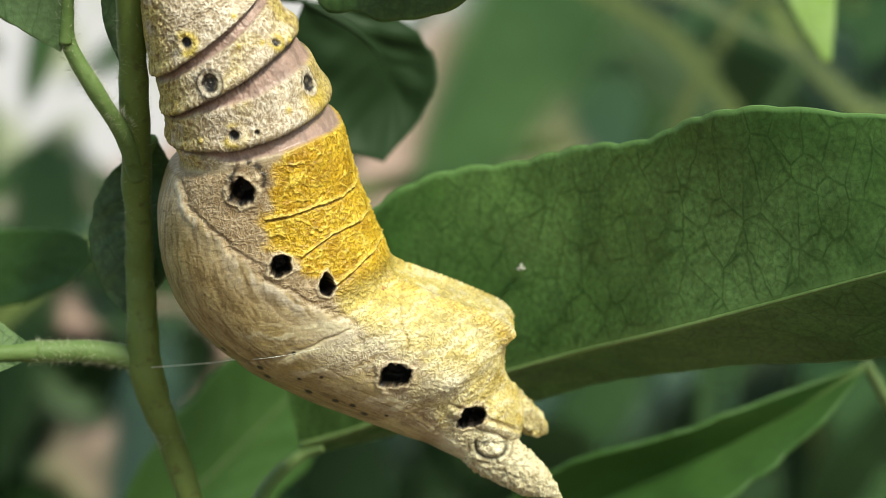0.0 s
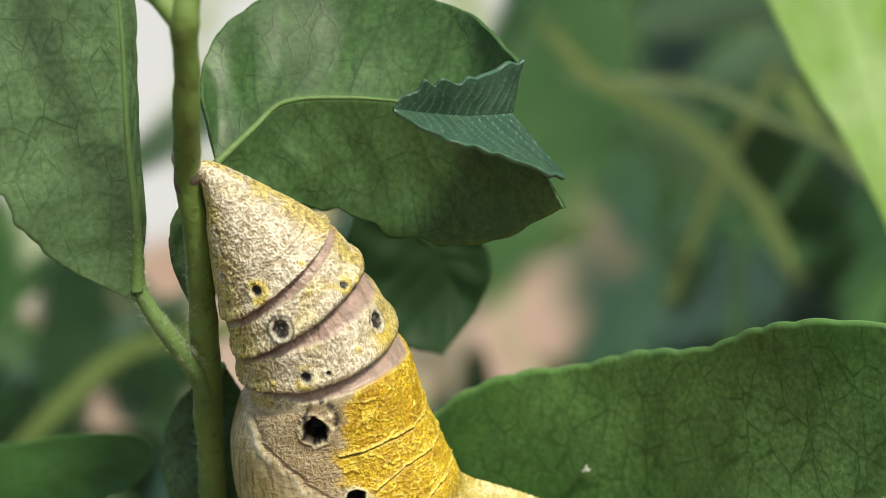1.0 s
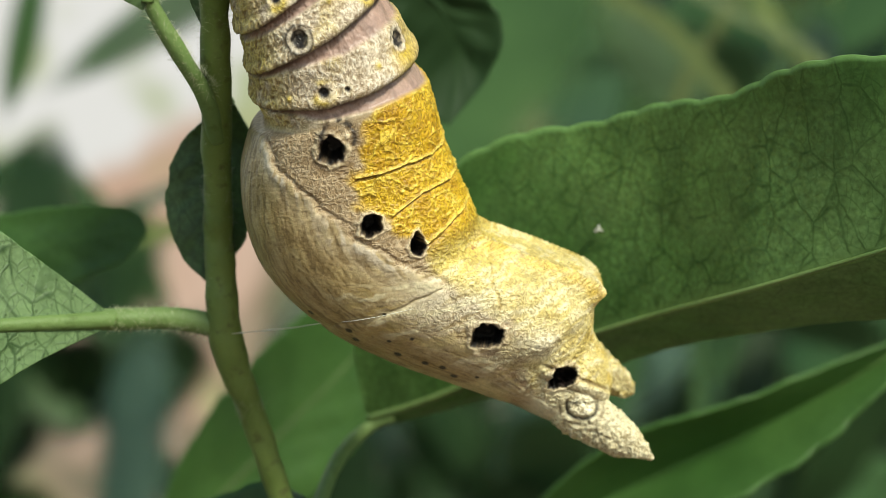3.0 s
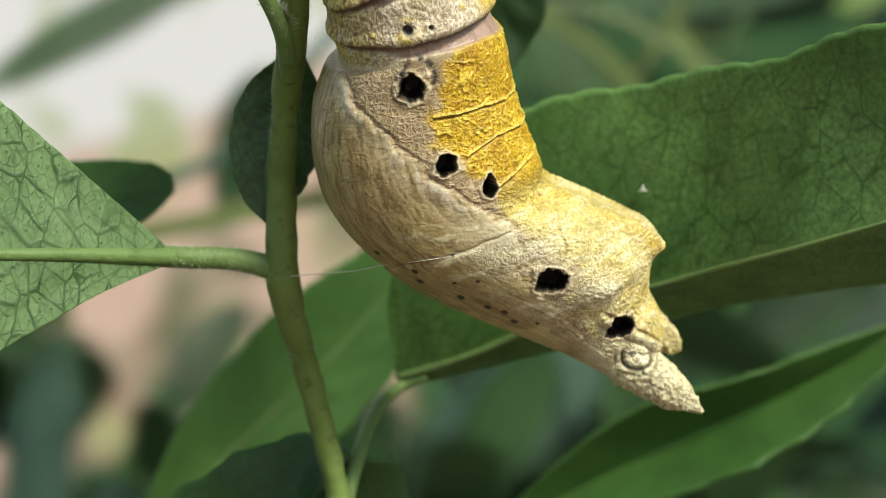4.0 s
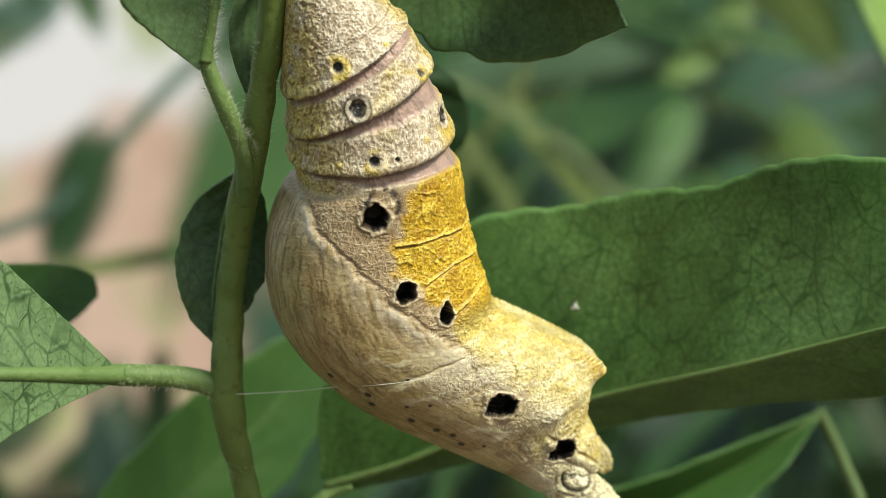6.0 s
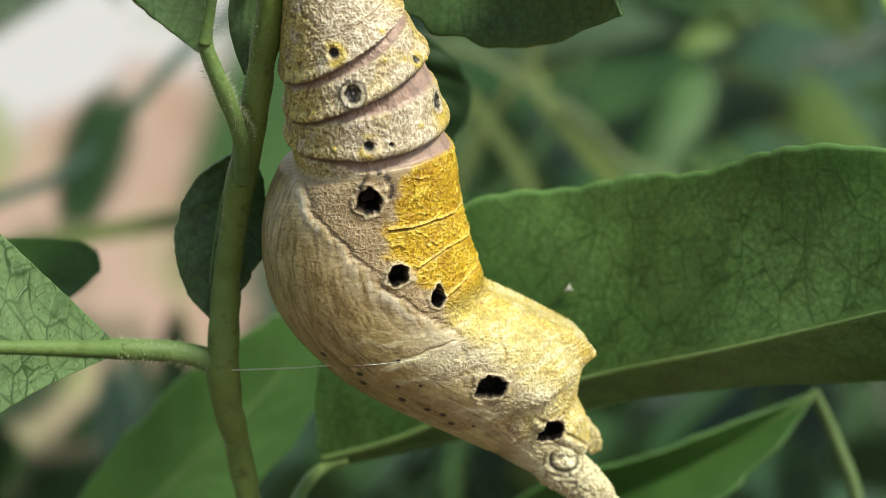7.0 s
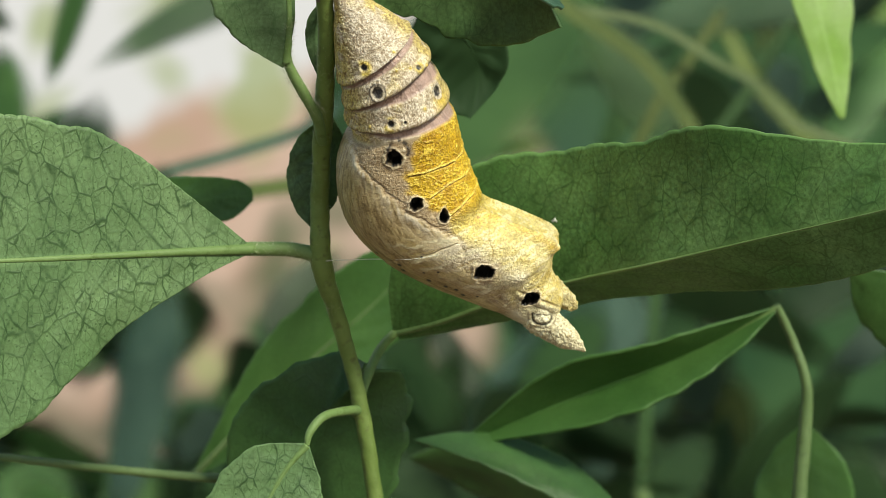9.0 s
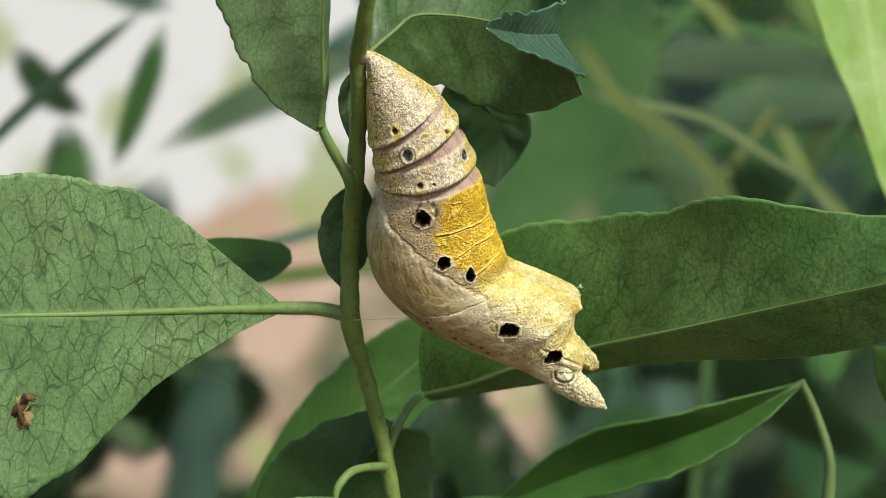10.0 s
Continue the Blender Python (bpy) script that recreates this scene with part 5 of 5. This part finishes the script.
for k in range(1060):
    x, y, z = rng.uniform(-190, 360), rng.uniform(260, 520), rng.uniform(-220, 230)
    bare = x < 45 and z > -8
    if k >= 896:
        x, y, z, bare = rng.uniform(-150, -30), rng.uniform(330, 430), rng.uniform(-110, -4), False
    elif k >= 815:
        x, y, z, bare = rng.uniform(-12, 60), rng.uniform(330, 430), rng.uniform(-105, -45), False
    if bare and rng.uniform() < 0.88:
        continue
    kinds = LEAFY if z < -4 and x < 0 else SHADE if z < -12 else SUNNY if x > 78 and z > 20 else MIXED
    d = np.array([rng.normal(), 0.4 * rng.normal(), 1.1 * rng.normal()])
    d = d / np.linalg.norm(d) * (rng.uniform(26, 50) if k >= 896 else rng.uniform(45, 85))
    ends = np.array([(x, y, z)]) + np.linspace(0, 1, 5)[:, None] * d
    slope = ends[:, [0, 2]] / (ends[:, 1:2] + 110)
    if any((np.abs(slope - np.array(g[:2])) < np.array(g[2:])).all(1).any() for g in GAPS):
        continue
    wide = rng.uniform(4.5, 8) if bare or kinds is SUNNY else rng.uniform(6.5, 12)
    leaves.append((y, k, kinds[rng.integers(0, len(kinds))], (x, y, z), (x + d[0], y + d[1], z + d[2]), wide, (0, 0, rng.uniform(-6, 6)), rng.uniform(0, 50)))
leaves.sort(key=lambda row: row[0])


def joined(obs, name, parent):
    """One mesh out of many leaves, with their margins kept."""
    verts, faces, thin, slots, mats = [], [], [], [], []
    for ob in obs:
        me = ob.data
        co, th = np.empty(len(me.vertices) * 3, np.float32), np.empty(len(me.vertices), np.float32)
        me.vertices.foreach_get("co", co)
        me.attributes["thin"].data.foreach_get("value", th)
        idx = np.empty(len(me.polygons) * 4, np.int32)
        me.polygons.foreach_get("vertices", idx)
        if me.materials[0] not in mats:
            mats.append(me.materials[0])
        slots += [mats.index(me.materials[0])] * len(me.polygons)
        faces.append(idx.reshape(-1, 4) + sum(len(v) for v in verts))
        verts.append(co.reshape(-1, 3))
        thin.append(th)
        bpy.data.objects.remove(ob)
    me = bpy.data.meshes.new(name)
    me.from_pydata(np.concatenate(verts).tolist(), [], np.concatenate(faces).tolist())
    for m in mats:
        me.materials.append(m)
    me.polygons.foreach_set("material_index", slots)
    me.polygons.foreach_set("use_smooth", [True] * len(slots))
    at = me.attributes.new("thin", "FLOAT", "POINT")
    at.data.foreach_set("value", np.concatenate(thin))
    ob = new(name, me)
    ob.parent = parent
    return tagged(ob, kind="stuff")


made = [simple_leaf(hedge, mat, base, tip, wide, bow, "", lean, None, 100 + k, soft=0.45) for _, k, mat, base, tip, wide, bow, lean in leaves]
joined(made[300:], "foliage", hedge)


def glide(ob, rows):
    """Key a swaying thing by its shifts in mm from where it was built."""
    rest = Vector(ob.location)
    walk(ob, [(t, Matrix.Translation(rest + Vector((x, 0, z)) * U)) for t, x, z in rows])


def motions():
    """Moves fitted to the camera's view: the twig swings with the chrysalis, its largest leaf holds still, a young leaf
    drifts.
    """
    turns = [(t, pose(0, 0, 0, rx, ry, rz)) for t, rx, ry, rz in SWING]
    for ob in (chrysalis, twig, thread):
        rest = Matrix.Translation(ob.location)
        walk(ob, [(t, m @ rest) for t, m in turns])
    hub = Matrix.Translation((-5.5 * U, 10 * U, -30 * U))
    half = [(t, pose(0, 0, 0, rx / 2, ry / 2, rz / 2)) for t, rx, ry, rz in SWING]
    walk(big_stalk, [(t, hub.inverted() @ m.inverted() @ h @ hub) for (t, m), (_, h) in zip(turns, half)])
    walk(big_leaf, [(t, hub.inverted() @ m.inverted() @ hub) for t, m in turns])
    glide(young, [(0, -8.1, 2.0), (0.5, -6.2, 2.7), (1.0, -3.2, -5.5), (1.5, -3.2, -5.5), (2.0, -3.8, -3.0), (2.5, -6.3, 3.3), (4.8, 5.4, 6.8), (5.5, 6, 7.5), (7, 7, 7.5), (7.5, 7.7, 7.5), (8, 4.5, 5.5), (8.5, -0.5, 1.9), (9, 0, 0), (9.5, -0.4, 0.6), (10, 3.4, -2.4)])


cam.data.dof.focus_object = chrysalis
motions()
